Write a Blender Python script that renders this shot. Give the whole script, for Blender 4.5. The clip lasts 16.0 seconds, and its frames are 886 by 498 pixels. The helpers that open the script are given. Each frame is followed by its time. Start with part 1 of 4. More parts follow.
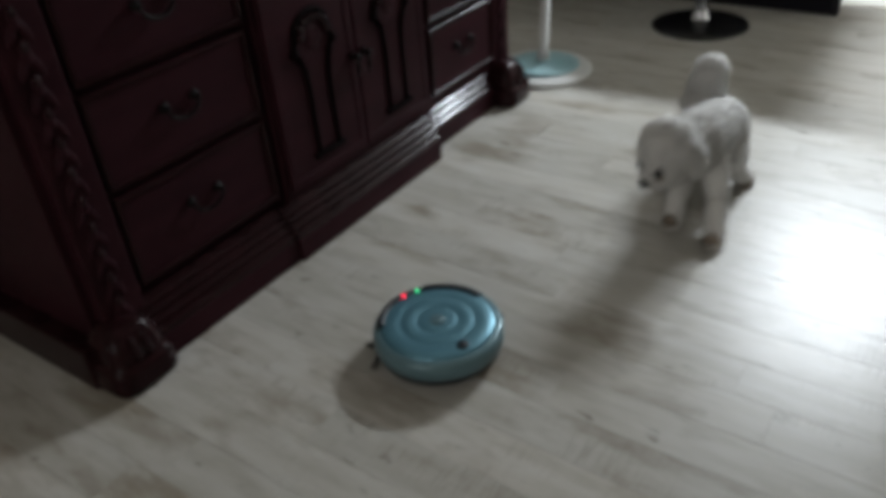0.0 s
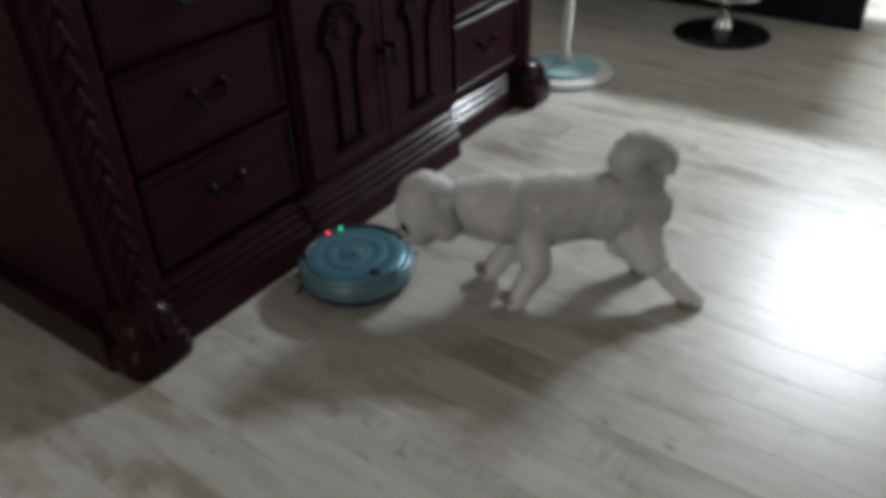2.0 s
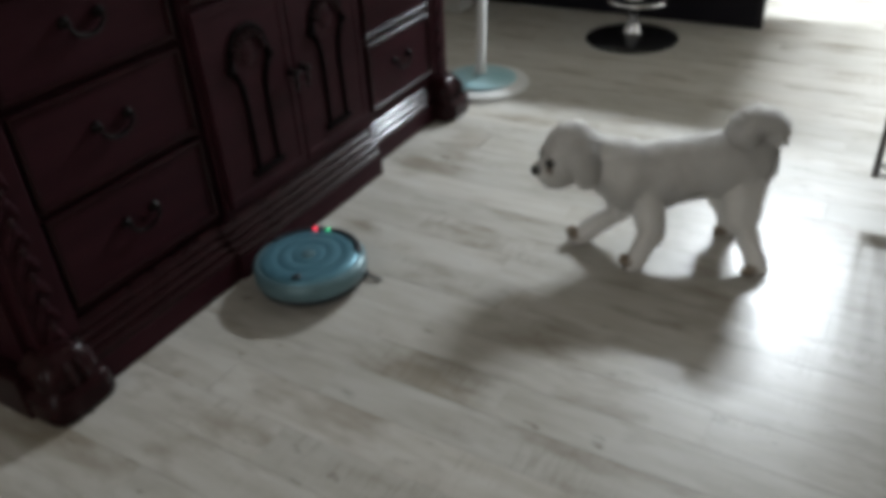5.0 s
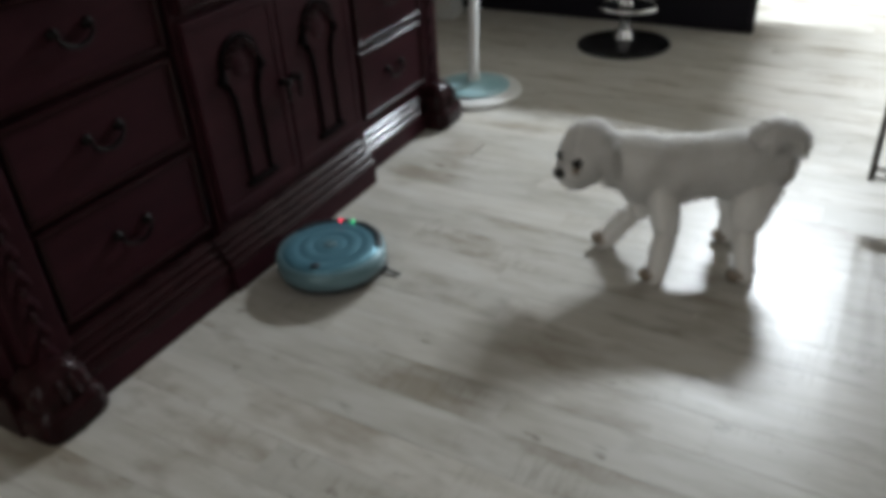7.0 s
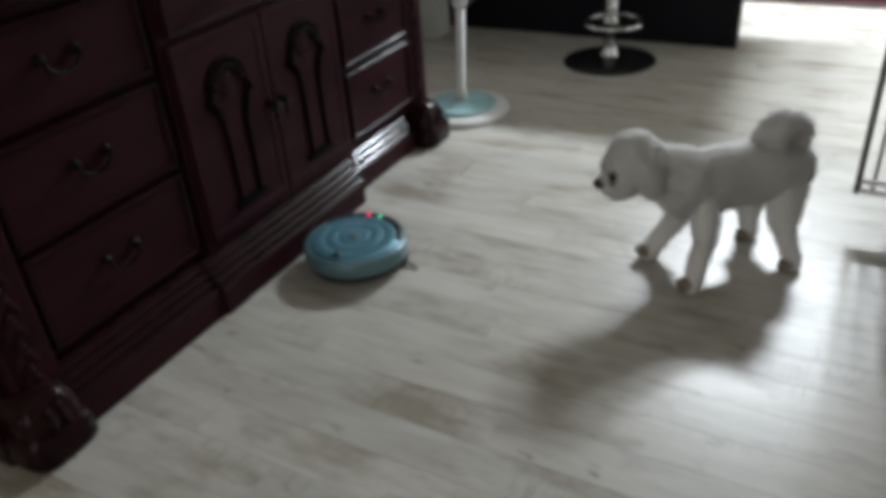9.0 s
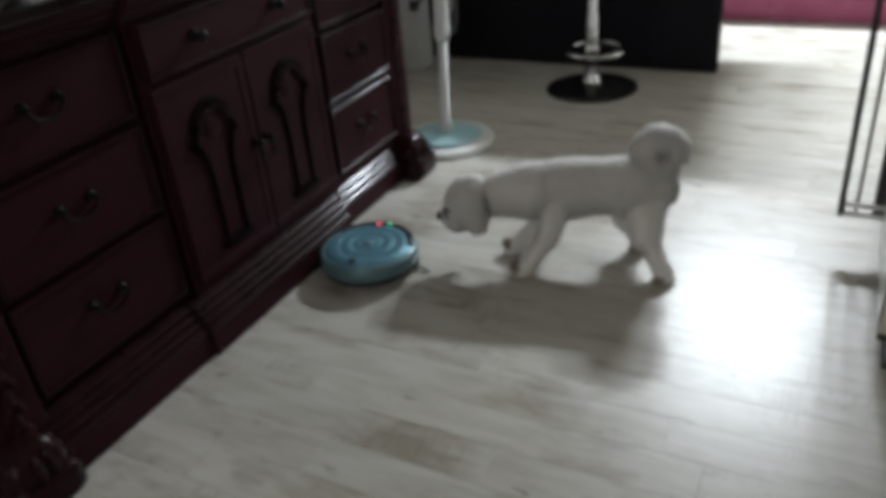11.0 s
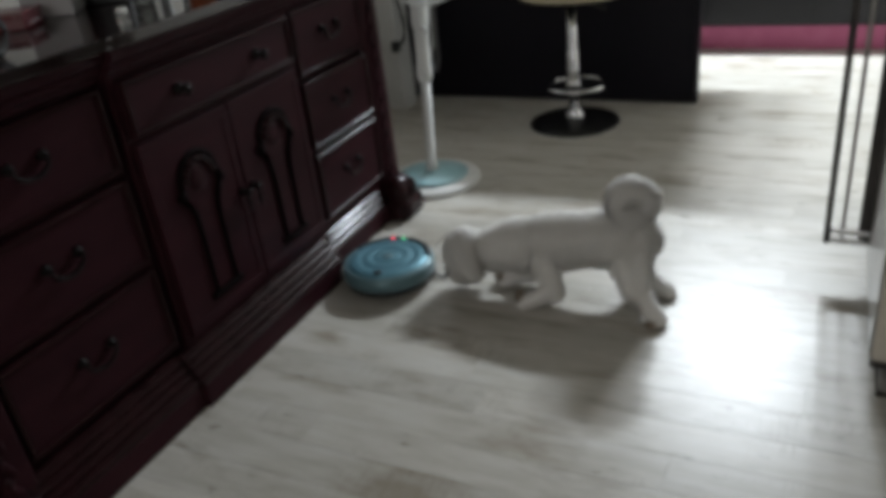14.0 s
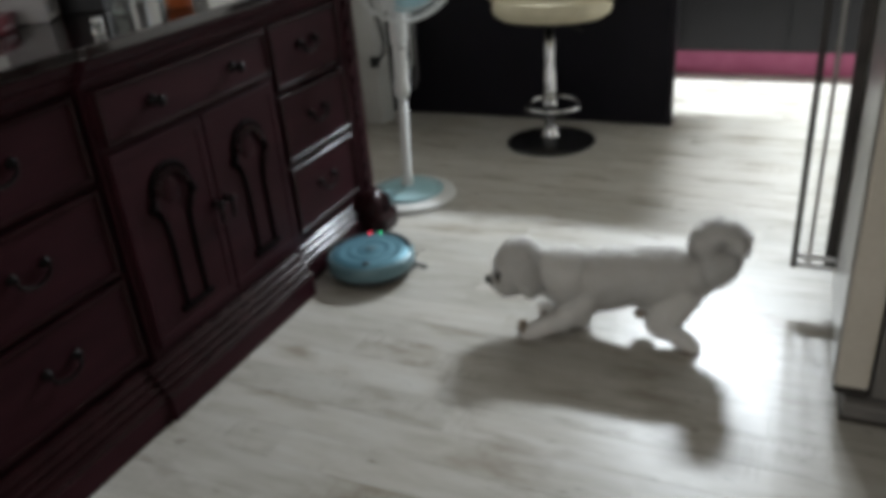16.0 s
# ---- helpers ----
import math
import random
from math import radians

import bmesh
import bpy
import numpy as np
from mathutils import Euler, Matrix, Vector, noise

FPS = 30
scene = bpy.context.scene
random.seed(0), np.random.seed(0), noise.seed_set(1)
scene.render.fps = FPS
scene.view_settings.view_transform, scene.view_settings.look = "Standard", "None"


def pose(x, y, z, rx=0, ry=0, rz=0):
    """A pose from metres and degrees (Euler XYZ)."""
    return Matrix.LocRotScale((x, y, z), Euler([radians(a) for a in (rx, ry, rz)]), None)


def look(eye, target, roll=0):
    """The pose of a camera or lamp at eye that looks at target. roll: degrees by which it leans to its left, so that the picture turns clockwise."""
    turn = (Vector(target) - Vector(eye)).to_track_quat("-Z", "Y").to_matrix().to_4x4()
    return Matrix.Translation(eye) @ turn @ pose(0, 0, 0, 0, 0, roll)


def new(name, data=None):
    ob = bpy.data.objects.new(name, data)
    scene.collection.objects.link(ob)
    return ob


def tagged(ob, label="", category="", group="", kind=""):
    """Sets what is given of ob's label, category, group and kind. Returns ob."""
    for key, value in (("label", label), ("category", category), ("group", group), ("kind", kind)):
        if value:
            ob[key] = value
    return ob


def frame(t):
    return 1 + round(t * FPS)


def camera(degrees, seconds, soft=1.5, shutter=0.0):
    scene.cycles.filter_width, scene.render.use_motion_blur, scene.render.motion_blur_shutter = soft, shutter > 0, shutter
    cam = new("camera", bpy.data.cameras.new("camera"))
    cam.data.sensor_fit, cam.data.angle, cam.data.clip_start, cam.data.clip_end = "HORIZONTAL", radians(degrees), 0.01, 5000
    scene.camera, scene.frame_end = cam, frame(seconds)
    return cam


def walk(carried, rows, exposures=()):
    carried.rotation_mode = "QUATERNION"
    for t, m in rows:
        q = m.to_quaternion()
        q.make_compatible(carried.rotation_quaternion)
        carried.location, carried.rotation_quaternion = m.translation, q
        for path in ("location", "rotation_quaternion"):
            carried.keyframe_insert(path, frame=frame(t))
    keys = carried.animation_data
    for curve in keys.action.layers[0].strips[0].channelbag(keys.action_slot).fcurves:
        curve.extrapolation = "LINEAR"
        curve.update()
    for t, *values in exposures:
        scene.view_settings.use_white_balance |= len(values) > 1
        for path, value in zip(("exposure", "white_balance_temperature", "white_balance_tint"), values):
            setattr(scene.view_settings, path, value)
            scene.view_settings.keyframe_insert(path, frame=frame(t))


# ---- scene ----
cam = camera(58.8, 16.0, soft=6.0, shutter=0.5)
PATH = [
    (0, (1.548, -2.048, 1.269), (0.544, -0.72, 0.161), -4.9),
    (0.5, (1.527, -2.061, 1.278), (0.523, -0.719, 0.186), -4.2),
    (1, (1.516, -2.071, 1.282), (0.53, -0.723, 0.182), -2.3),
    (1.5, (1.516, -2.071, 1.28), (0.52, -0.759, 0.146), -2.7),
    (2, (1.502, -2.073, 1.27), (0.5, -0.748, 0.155), -2.3),
    (2.5, (1.505, -2.068, 1.282), (0.495, -0.749, 0.168), -2.4),
    (3, (1.51, -2.058, 1.286), (0.543, -0.701, 0.179), -2.2),
    (3.5, (1.521, -2.049, 1.272), (0.606, -0.651, 0.173), -2.4),
    (4, (1.53, -2.051, 1.28), (0.633, -0.641, 0.183), -2.6),
    (4.5, (1.541, -2.053, 1.268), (0.63, -0.646, 0.178), -3.1),
    (5, (1.55, -2.049, 1.273), (0.659, -0.628, 0.184), -3.6),
    (7.5, (1.526, -2.034, 1.263), (0.655, -0.58, 0.201), -4.2),
    (8, (1.524, -2.032, 1.26), (0.665, -0.557, 0.218), -4.5),
    (8.5, (1.528, -2.034, 1.276), (0.666, -0.566, 0.226), -4.3),
    (9, (1.53, -2.033, 1.273), (0.664, -0.561, 0.232), -4.4),
    (11.5, (1.527, -2.016, 1.302), (0.668, -0.494, 0.329), -6.0),
    (12, (1.526, -2.014, 1.309), (0.658, -0.485, 0.357), -6.6),
    (12.5, (1.526, -2.009, 1.319), (0.664, -0.466, 0.383), -7.1),
    (13, (1.528, -2.01, 1.314), (0.671, -0.468, 0.372), -7.4),
    (13.5, (1.531, -2.01, 1.314), (0.686, -0.45, 0.391), -7.6),
    (14, (1.527, -2.005, 1.319), (0.684, -0.442, 0.399), -7.1),
    (14.5, (1.53, -2.003, 1.324), (0.696, -0.424, 0.424), -6.7),
    (15, (1.521, -2.0, 1.323), (0.695, -0.409, 0.436), -6.4),
    (15.5, (1.529, -2.002, 1.33), (0.707, -0.409, 0.444), -5.6),
    (16, (1.539, -2.0, 1.328), (0.745, -0.396, 0.434), -5.0),
]
walk(cam, [(t, look(eye, target, roll)) for t, eye, target, roll in PATH], [(0, -0.14), (1, -0.16), (2.5, 0.16), (3.1, 0.30), (4, 0.14), (5, 0.08), (8, 0.08), (11.5, -0.08), (14, -0.12), (16, 0.1)])

# ---- light ----
world = bpy.data.worlds.new("world")
scene.world = world
world.use_nodes = True
wn = world.node_tree.nodes
sky = wn.new("ShaderNodeTexSky")
sky.sky_type, sky.sun_disc, sky.sun_elevation, sky.sun_rotation = "NISHITA", False, radians(30), radians(10)
wn["Background"].inputs["Strength"].default_value = 0.1
world.node_tree.links.new(sky.outputs[0], wn["Background"].inputs[0])


def area_light(name, place, target, shape, size, depth, watts, colour):
    data = bpy.data.lights.new(name, "AREA")
    data.shape, data.size, data.size_y, data.energy, data.color = shape, size, depth, watts, colour
    ob = new(name, data)
    ob.matrix_world = look(place, target)
    return ob


# the far room's twin ceiling light; fill from an assumed window behind the camera
for lamp_x in (0.80, 1.32):
    area_light("far_room_lamp", (lamp_x, 3.40, 2.58), (lamp_x, 3.0, 0.0), "RECTANGLE", 0.42, 0.16, 110, (0.92, 1.0, 1.08))
area_light("window_fill", (1.0, -4.02, 1.55), (1.0, 0.0, 1.2), "RECTANGLE", 1.55, 1.15, 15, (1.0, 0.97, 0.93))


# ---- materials ----
def shader(name, rough=0.5, metal=0.0, spec=0.5):
    m = bpy.data.materials.new(name)
    m.use_nodes = True
    b = m.node_tree.nodes["Principled BSDF"]
    b.inputs["Roughness"].default_value = rough
    b.inputs["Metallic"].default_value = metal
    b.inputs["Specular IOR Level"].default_value = spec
    return m, m.node_tree.nodes, m.node_tree.links, b


def ramp(nodes, stops):
    r = nodes.new("ShaderNodeValToRGB")
    while len(r.color_ramp.elements) < len(stops):
        r.color_ramp.elements.new(0.5)
    for e, (p, c) in zip(r.color_ramp.elements, stops):
        e.position, e.color = p, (*c, 1)
    return r


def textured(name, dark, light, rough=0.5, metal=0.0, scale=8.0, stretch=(1, 1, 1), bump=0.1, fine=60.0, spec=0.5, rough_vary=0.15):
    """Two scales of noise for colour, roughness and relief."""
    m, n, l, b = shader(name, rough, metal, spec)
    tc, mp = n.new("ShaderNodeTexCoord"), n.new("ShaderNodeMapping")
    mp.inputs["Scale"].default_value = stretch
    l.new(tc.outputs["Object"], mp.inputs["Vector"])
    big, small = n.new("ShaderNodeTexNoise"), n.new("ShaderNodeTexNoise")
    for t, s, d in ((big, scale, 4), (small, fine, 3)):
        t.inputs["Scale"].default_value, t.inputs["Detail"].default_value = s, d
        l.new(mp.outputs[0], t.inputs["Vector"])
    mix = n.new("ShaderNodeMath")
    mix.operation = "MULTIPLY_ADD"
    mix.inputs[1].default_value = 0.35
    l.new(small.outputs[0], mix.inputs[0])
    sub = n.new("ShaderNodeMath")
    sub.operation = "MULTIPLY"
    sub.inputs[1].default_value = 0.65
    l.new(big.outputs[0], sub.inputs[0])
    l.new(sub.outputs[0], mix.inputs[2])
    r = ramp(n, [(0.35, dark), (0.65, light)])
    l.new(mix.outputs[0], r.inputs[0])
    l.new(r.outputs[0], b.inputs["Base Color"])
    mr = n.new("ShaderNodeMapRange")
    mr.inputs["From Min"].default_value, mr.inputs["From Max"].default_value = 0.3, 0.7
    mr.inputs["To Min"].default_value, mr.inputs["To Max"].default_value = rough * (1 - rough_vary), min(1, rough * (1 + rough_vary))
    l.new(small.outputs[0], mr.inputs["Value"])
    l.new(mr.outputs[0], b.inputs["Roughness"])
    if bump:
        bp = n.new("ShaderNodeBump")
        bp.inputs["Strength"].default_value, bp.inputs["Distance"].default_value = bump, 0.004
        l.new(mix.outputs[0], bp.inputs["Height"])
        l.new(bp.outputs[0], b.inputs["Normal"])
    return m


def plank_material():
    """Washed grey-beige laminate with grain along x, knots and darker flecks; each plank differs a little."""
    m, n, l, b = shader("laminate", 0.34, 0.0, 0.39)
    tc, oi = n.new("ShaderNodeTexCoord"), n.new("ShaderNodeObjectInfo")
    add = n.new("ShaderNodeVectorMath")
    add.operation = "MULTIPLY_ADD"
    add.inputs[1].default_value = (37.0, 11.0, 5.0)
    l.new(oi.outputs["Random"], add.inputs[0])
    geo = n.new("ShaderNodeNewGeometry")
    l.new(geo.outputs["Position"], add.inputs[2])

    def noise_at(scale, stretch, detail):
        mp, t = n.new("ShaderNodeMapping"), n.new("ShaderNodeTexNoise")
        mp.inputs["Scale"].default_value = stretch
        l.new(add.outputs[0], mp.inputs["Vector"])
        l.new(mp.outputs[0], t.inputs["Vector"])
        t.inputs["Scale"].default_value, t.inputs["Detail"].default_value, t.inputs["Roughness"].default_value = scale, detail, 0.6
        return t.outputs[0]

    def mixed(a, c, fac, kind="MIX"):
        x = n.new("ShaderNodeMix")
        x.data_type, x.blend_type = "RGBA", kind
        if isinstance(fac, float):
            x.inputs[0].default_value = fac
        else:
            l.new(fac, x.inputs[0])
        for s, v in ((x.inputs[6], a), (x.inputs[7], c)):
            if isinstance(v, tuple):
                s.default_value = (*v, 1)
            else:
                l.new(v, s)
        return x.outputs[2]

    grain = ramp(n, [(0.3, (0.40, 0.38, 0.33)), (0.5, (0.475, 0.458, 0.415)), (0.7, (0.53, 0.52, 0.485))])
    l.new(noise_at(5.0, (0.9, 5.0, 1.0), 6), grain.inputs[0])
    streak = ramp(n, [(0.53, (0, 0, 0)), (0.68, (1, 1, 1))])
    l.new(noise_at(2.6, (1.0, 2.5, 1.0), 4), streak.inputs[0])
    fleck = ramp(n, [(0.66, (0, 0, 0)), (0.74, (1, 1, 1))])
    l.new(noise_at(9.0, (1.0, 2.4, 1.0), 3), fleck.inputs[0])
    half = n.new("ShaderNodeMath")
    half.operation = "MULTIPLY"
    half.inputs[1].default_value = 0.8
    l.new(streak.outputs[0], half.inputs[0])
    half2 = n.new("ShaderNodeMath")
    half2.operation = "MULTIPLY"
    half2.inputs[1].default_value = 0.75
    l.new(fleck.outputs[0], half2.inputs[0])
    c = mixed(grain.outputs[0], (0.25, 0.215, 0.165), half.outputs[0])
    c = mixed(c, (0.17, 0.145, 0.11), half2.outputs[0])
    saw = ramp(n, [(0.50, (0, 0, 0)), (0.62, (1, 1, 1))])
    l.new(noise_at(30.0, (4.5, 0.35, 1.0), 2), saw.inputs[0])
    patch = ramp(n, [(0.54, (0, 0, 0)), (0.66, (1, 1, 1))])
    l.new(noise_at(2.6, (1.0, 2.2, 1.0), 3), patch.inputs[0])
    marks = n.new("ShaderNodeMath")
    marks.operation = "MULTIPLY"
    l.new(saw.outputs[0], marks.inputs[0])
    l.new(patch.outputs[0], marks.inputs[1])
    marks2 = n.new("ShaderNodeMath")
    marks2.operation = "MULTIPLY"
    marks2.inputs[1].default_value = 0.34
    l.new(marks.outputs[0], marks2.inputs[0])
    c = mixed(c, (0.21, 0.175, 0.13), marks2.outputs[0])
    vary = ramp(n, [(0.0, (0.90, 0.90, 0.89)), (1.0, (1.04, 1.035, 1.03))])
    l.new(oi.outputs["Random"], vary.inputs[0])
    l.new(mixed(c, vary.outputs[0], 1.0, "MULTIPLY"), b.inputs["Base Color"])
    fine = noise_at(60.0, (0.15, 2.0, 1.0), 3)
    mr = n.new("ShaderNodeMapRange")
    mr.inputs["To Min"].default_value, mr.inputs["To Max"].default_value = 0.26, 0.40
    l.new(fine, mr.inputs["Value"])
    l.new(mr.outputs[0], b.inputs["Roughness"])
    bp = n.new("ShaderNodeBump")
    bp.inputs["Strength"].default_value, bp.inputs["Distance"].default_value = 0.12, 0.002
    l.new(fine, bp.inputs["Height"])
    l.new(bp.outputs[0], b.inputs["Normal"])
    return m


def glow(name, colour, strength):
    m, n, l, b = shader(name, 0.4)
    b.inputs["Base Color"].default_value = (*colour, 1)
    b.inputs["Emission Color"].default_value = (*colour, 1)
    b.inputs["Emission Strength"].default_value = strength
    return m


def clear_glass(name, tint):
    m, n, l, b = shader(name, 0.05)
    b.inputs["Base Color"].default_value = (*tint, 1)
    b.inputs["Transmission Weight"].default_value = 0.9
    return m


LAMINATE = plank_material()
SUBFLOOR = textured("subfloor", (0.05, 0.045, 0.04), (0.08, 0.07, 0.06), 0.9)
PLASTER = textured("plaster", (0.48, 0.455, 0.41), (0.56, 0.53, 0.48), 0.85, scale=3, bump=0.15, fine=120)
CEILING = textured("ceiling_paint", (0.72, 0.70, 0.67), (0.80, 0.78, 0.75), 0.9, scale=3, bump=0.1, fine=120)
MAHOGANY = textured("mahogany", (0.0200, 0.0058, 0.0084), (0.0330, 0.0098, 0.0134), 0.46, scale=5, stretch=(3, 0.5, 3), bump=0.08, fine=70, rough_vary=0.3, spec=0.06)
CARVED = textured("carved_mahogany", (0.0130, 0.0042, 0.0050), (0.0220, 0.0072, 0.0084), 0.22, scale=14, bump=0.03, fine=60, rough_vary=0.2, spec=0.10)
RIBBED = textured("polished_mahogany", (0.0120, 0.0040, 0.0048), (0.0200, 0.0066, 0.0078), 0.16, scale=14, bump=0.02, fine=60, rough_vary=0.25, spec=0.17)
# near-black mahogany: the shade in the door arches is put into the colour
ARCH_SHADE = textured("mahogany_arch_shade", (0.002, 0.001, 0.0011), (0.004, 0.002, 0.0022), 0.8, scale=20, spec=0.05)
POLISHED = textured("polished_dark_top", (0.008, 0.004, 0.004), (0.014, 0.007, 0.007), 0.06, scale=4, stretch=(3, 0.5, 1), bump=0.004, fine=40, spec=0.5)
BRASS = textured("dark_brass", (0.0012, 0.0008, 0.0008), (0.0026, 0.0016, 0.0016), 0.32, 0.0, scale=60, spec=0.16)
WHITE_PLASTIC = textured("white_plastic", (0.62, 0.63, 0.62), (0.72, 0.73, 0.72), 0.35, scale=6, bump=0.03)
BLUE_PLASTIC = textured("pale_blue_plastic", (0.27, 0.50, 0.55), (0.38, 0.58, 0.62), 0.4, scale=9, bump=0.03)
CHROME = textured("chrome", (0.62, 0.62, 0.63), (0.74, 0.74, 0.75), 0.14, 1.0, scale=20, bump=0.02)
BLACK_GLOSS = textured("black_gloss", (0.006, 0.0052, 0.0082), (0.009, 0.0078, 0.0115), 0.4, scale=3, bump=0.0, spec=0.15)
BLACK_METAL = textured("black_base", (0.006, 0.006, 0.007), (0.016, 0.015, 0.016), 0.22, scale=12, bump=0.02)
CREAM_LEATHER = textured("cream_leather", (0.50, 0.45, 0.31), (0.62, 0.57, 0.41), 0.5, scale=14, bump=0.3, fine=200)
ROBOT_TOP = textured("teal_metallic_plastic", (0.100, 0.250, 0.320), (0.125, 0.290, 0.365), 0.36, 0.5, scale=10, bump=0.02, fine=300, spec=0.8)
ROBOT_SIDE = textured("teal_bumper_plastic", (0.11, 0.19, 0.215), (0.14, 0.235, 0.26), 0.34, 0.25, scale=10, bump=0.03, fine=200)
ROBOT_DARK = textured("dark_plastic", (0.008, 0.012, 0.016), (0.018, 0.024, 0.03), 0.45, scale=20)
LED_RED = glow("red_indicator", (1.0, 0.03, 0.08), 2.0)
LED_GREEN = glow("green_indicator", (0.05, 0.9, 0.35), 1.0)
FUR = textured("white_fur", (0.91, 0.89, 0.85), (0.97, 0.955, 0.925), 0.9, scale=18, bump=0.6, fine=120, spec=0.2)


def let_light_through(m, share, colour):
    """Thin woolly coat: part of the light scatters through it."""
    n, l = m.node_tree.nodes, m.node_tree.links
    tr, mx = n.new("ShaderNodeBsdfTranslucent"), n.new("ShaderNodeMixShader")
    tr.inputs["Color"].default_value = (*colour, 1)
    mx.inputs[0].default_value = share
    l.new(n["Principled BSDF"].outputs[0], mx.inputs[1])
    l.new(tr.outputs[0], mx.inputs[2])
    l.new(mx.outputs[0], n["Material Output"].inputs["Surface"])


let_light_through(FUR, 0.12, (0.95, 0.93, 0.89))
FUR_SOILED = textured("soiled_fur", (0.20, 0.16, 0.125), (0.36, 0.30, 0.24), 0.9, scale=18, bump=0.6, fine=120, spec=0.2)
NOSE = textured("nose_leather", (0.004, 0.004, 0.004), (0.014, 0.012, 0.012), 0.35, scale=80)
EYE = textured("dark_eye", (0.004, 0.003, 0.002), (0.012, 0.008, 0.006), 0.1, scale=30, bump=0)
STEEL = textured("brushed_steel", (0.30, 0.29, 0.27), (0.42, 0.41, 0.39), 0.32, 0.7, scale=6, stretch=(1, 1, 0.1), bump=0.05)
FRIDGE_EDGE = textured("beige_enamel", (0.62, 0.57, 0.49), (0.70, 0.65, 0.57), 0.4, scale=5, bump=0.03)
FRIDGE_BODY = textured("grey_enamel", (0.16, 0.15, 0.145), (0.21, 0.20, 0.19), 0.45, scale=5, bump=0.05)
DARK_TRIM = textured("dark_trim", (0.03, 0.026, 0.024), (0.06, 0.052, 0.048), 0.35, 0.3, scale=14)
PINK = textured("pink_fabric", (0.42, 0.10, 0.20), (0.50, 0.14, 0.25), 0.8, scale=10, fine=150)
DARK_WOOD = textured("dark_wood", (0.003, 0.0026, 0.0042), (0.007, 0.0058, 0.0085), 0.5, scale=6, stretch=(0.4, 3, 3))
BOX_WHITE = textured("white_carton", (0.34, 0.33, 0.34), (0.42, 0.41, 0.42), 0.6, scale=8)
RED_GLAZE = textured("dark_red_lacquer", (0.06, 0.006, 0.010), (0.11, 0.011, 0.017), 0.3, scale=8)
ORANGE = textured("orange_plastic", (0.50, 0.12, 0.04), (0.60, 0.17, 0.06), 0.35, scale=8)
CABLE = textured("black_rubber", (0.01, 0.01, 0.01), (0.02, 0.02, 0.02), 0.6, scale=30)
GREY_PLASTIC = textured("grey_plastic", (0.20, 0.20, 0.21), (0.28, 0.28, 0.29), 0.4, scale=12)
GLASS = clear_glass("clear_glass", (0.93, 0.96, 0.95))


# ---- building blocks ----
def part(name, bm, material, parent=None, label="", smooth=False):
    me = bpy.data.meshes.new(name)
    bmesh.ops.recalc_face_normals(bm, faces=bm.faces)
    bm.to_mesh(me)
    bm.free()
    me.materials.append(material)
    if smooth:
        for p in me.polygons:
            p.use_smooth = True
    ob = new(name, me)
    ob.parent = parent
    if label:
        tagged(ob, label)
    return ob


def thing(name, m, label, category, group="", kind=""):
    ob = new(name)
    ob.empty_display_size = 0.05
    ob.matrix_world = m
    return tagged(ob, label, category, group, kind)


def box(bm, x0, x1, y0, y1, z0, z1, bevel=0.0, segments=2):
    b2 = bmesh.new()
    bmesh.ops.create_cube(b2, size=1.0, matrix=Matrix.Translation(((x0 + x1) / 2, (y0 + y1) / 2, (z0 + z1) / 2)) @ Matrix.Diagonal((x1 - x0, y1 - y0, z1 - z0, 1)))
    if bevel:
        bmesh.ops.bevel(b2, geom=b2.edges[:], offset=bevel, segments=segments, affect="EDGES", profile=0.6)
    join(bm, b2)
    return bm


def join(bm, other, m=None):
    if m is not None:
        bmesh.ops.transform(other, matrix=m, verts=other.verts)
    made = [bm.verts.new(v.co) for v in other.verts]
    other.verts.index_update()
    for f in other.faces:
        try:
            bm.faces.new([made[v.index] for v in f.verts])
        except ValueError:
            pass
    other.free()
    return bm


def lathe(bm, profile, n=40, m=None):
    """Turns (radius, height) pairs about z; radius 0 closes the end."""
    b2, rings = bmesh.new(), []
    for r, z in profile:
        if r < 1e-6:
            rings.append([b2.verts.new((0, 0, z))])
        else:
            rings.append([b2.verts.new((r * math.cos(2 * math.pi * i / n), r * math.sin(2 * math.pi * i / n), z)) for i in range(n)])
    for a, c in zip(rings, rings[1:]):
        for i in range(n):
            j = (i + 1) % n
            if len(a) == 1 and len(c) > 1:
                b2.faces.new((a[0], c[i], c[j]))
            elif len(c) == 1 and len(a) > 1:
                b2.faces.new((a[i], a[j], c[0]))
            elif len(a) > 1:
                b2.faces.new((a[i], a[j], c[j], c[i]))
    return join(bm, b2, m)


def tube(bm, points, radius, n=10, closed=False):
    """A round tube along points; radius may be a list."""
    pts = [Vector(p) for p in points]
    rad = radius if isinstance(radius, (list, tuple)) else [radius] * len(pts)
    rings, up = [], Vector((0.0, 0.0, 1.0))
    for i, p in enumerate(pts):
        a = pts[i - 1] if i or closed else p
        c = pts[(i + 1) % len(pts)] if i + 1 < len(pts) or closed else p
        d = (c - a).normalized()
        side = d.cross(up if abs(d.z) < 0.95 else Vector((1.0, 0.0, 0.0))).normalized()
        u2 = side.cross(d)
        rings.append([bm.verts.new(p + rad[i] * (math.cos(2 * math.pi * k / n) * side + math.sin(2 * math.pi * k / n) * u2)) for k in range(n)])
    for a, c in zip(rings, rings[1:] + ([rings[0]] if closed else [])):
        for k in range(n):
            bm.faces.new((a[k], a[(k + 1) % n], c[(k + 1) % n], c[k]))
    if not closed:
        bm.faces.new(rings[0][::-1])
        bm.faces.new(rings[-1])
    return bm


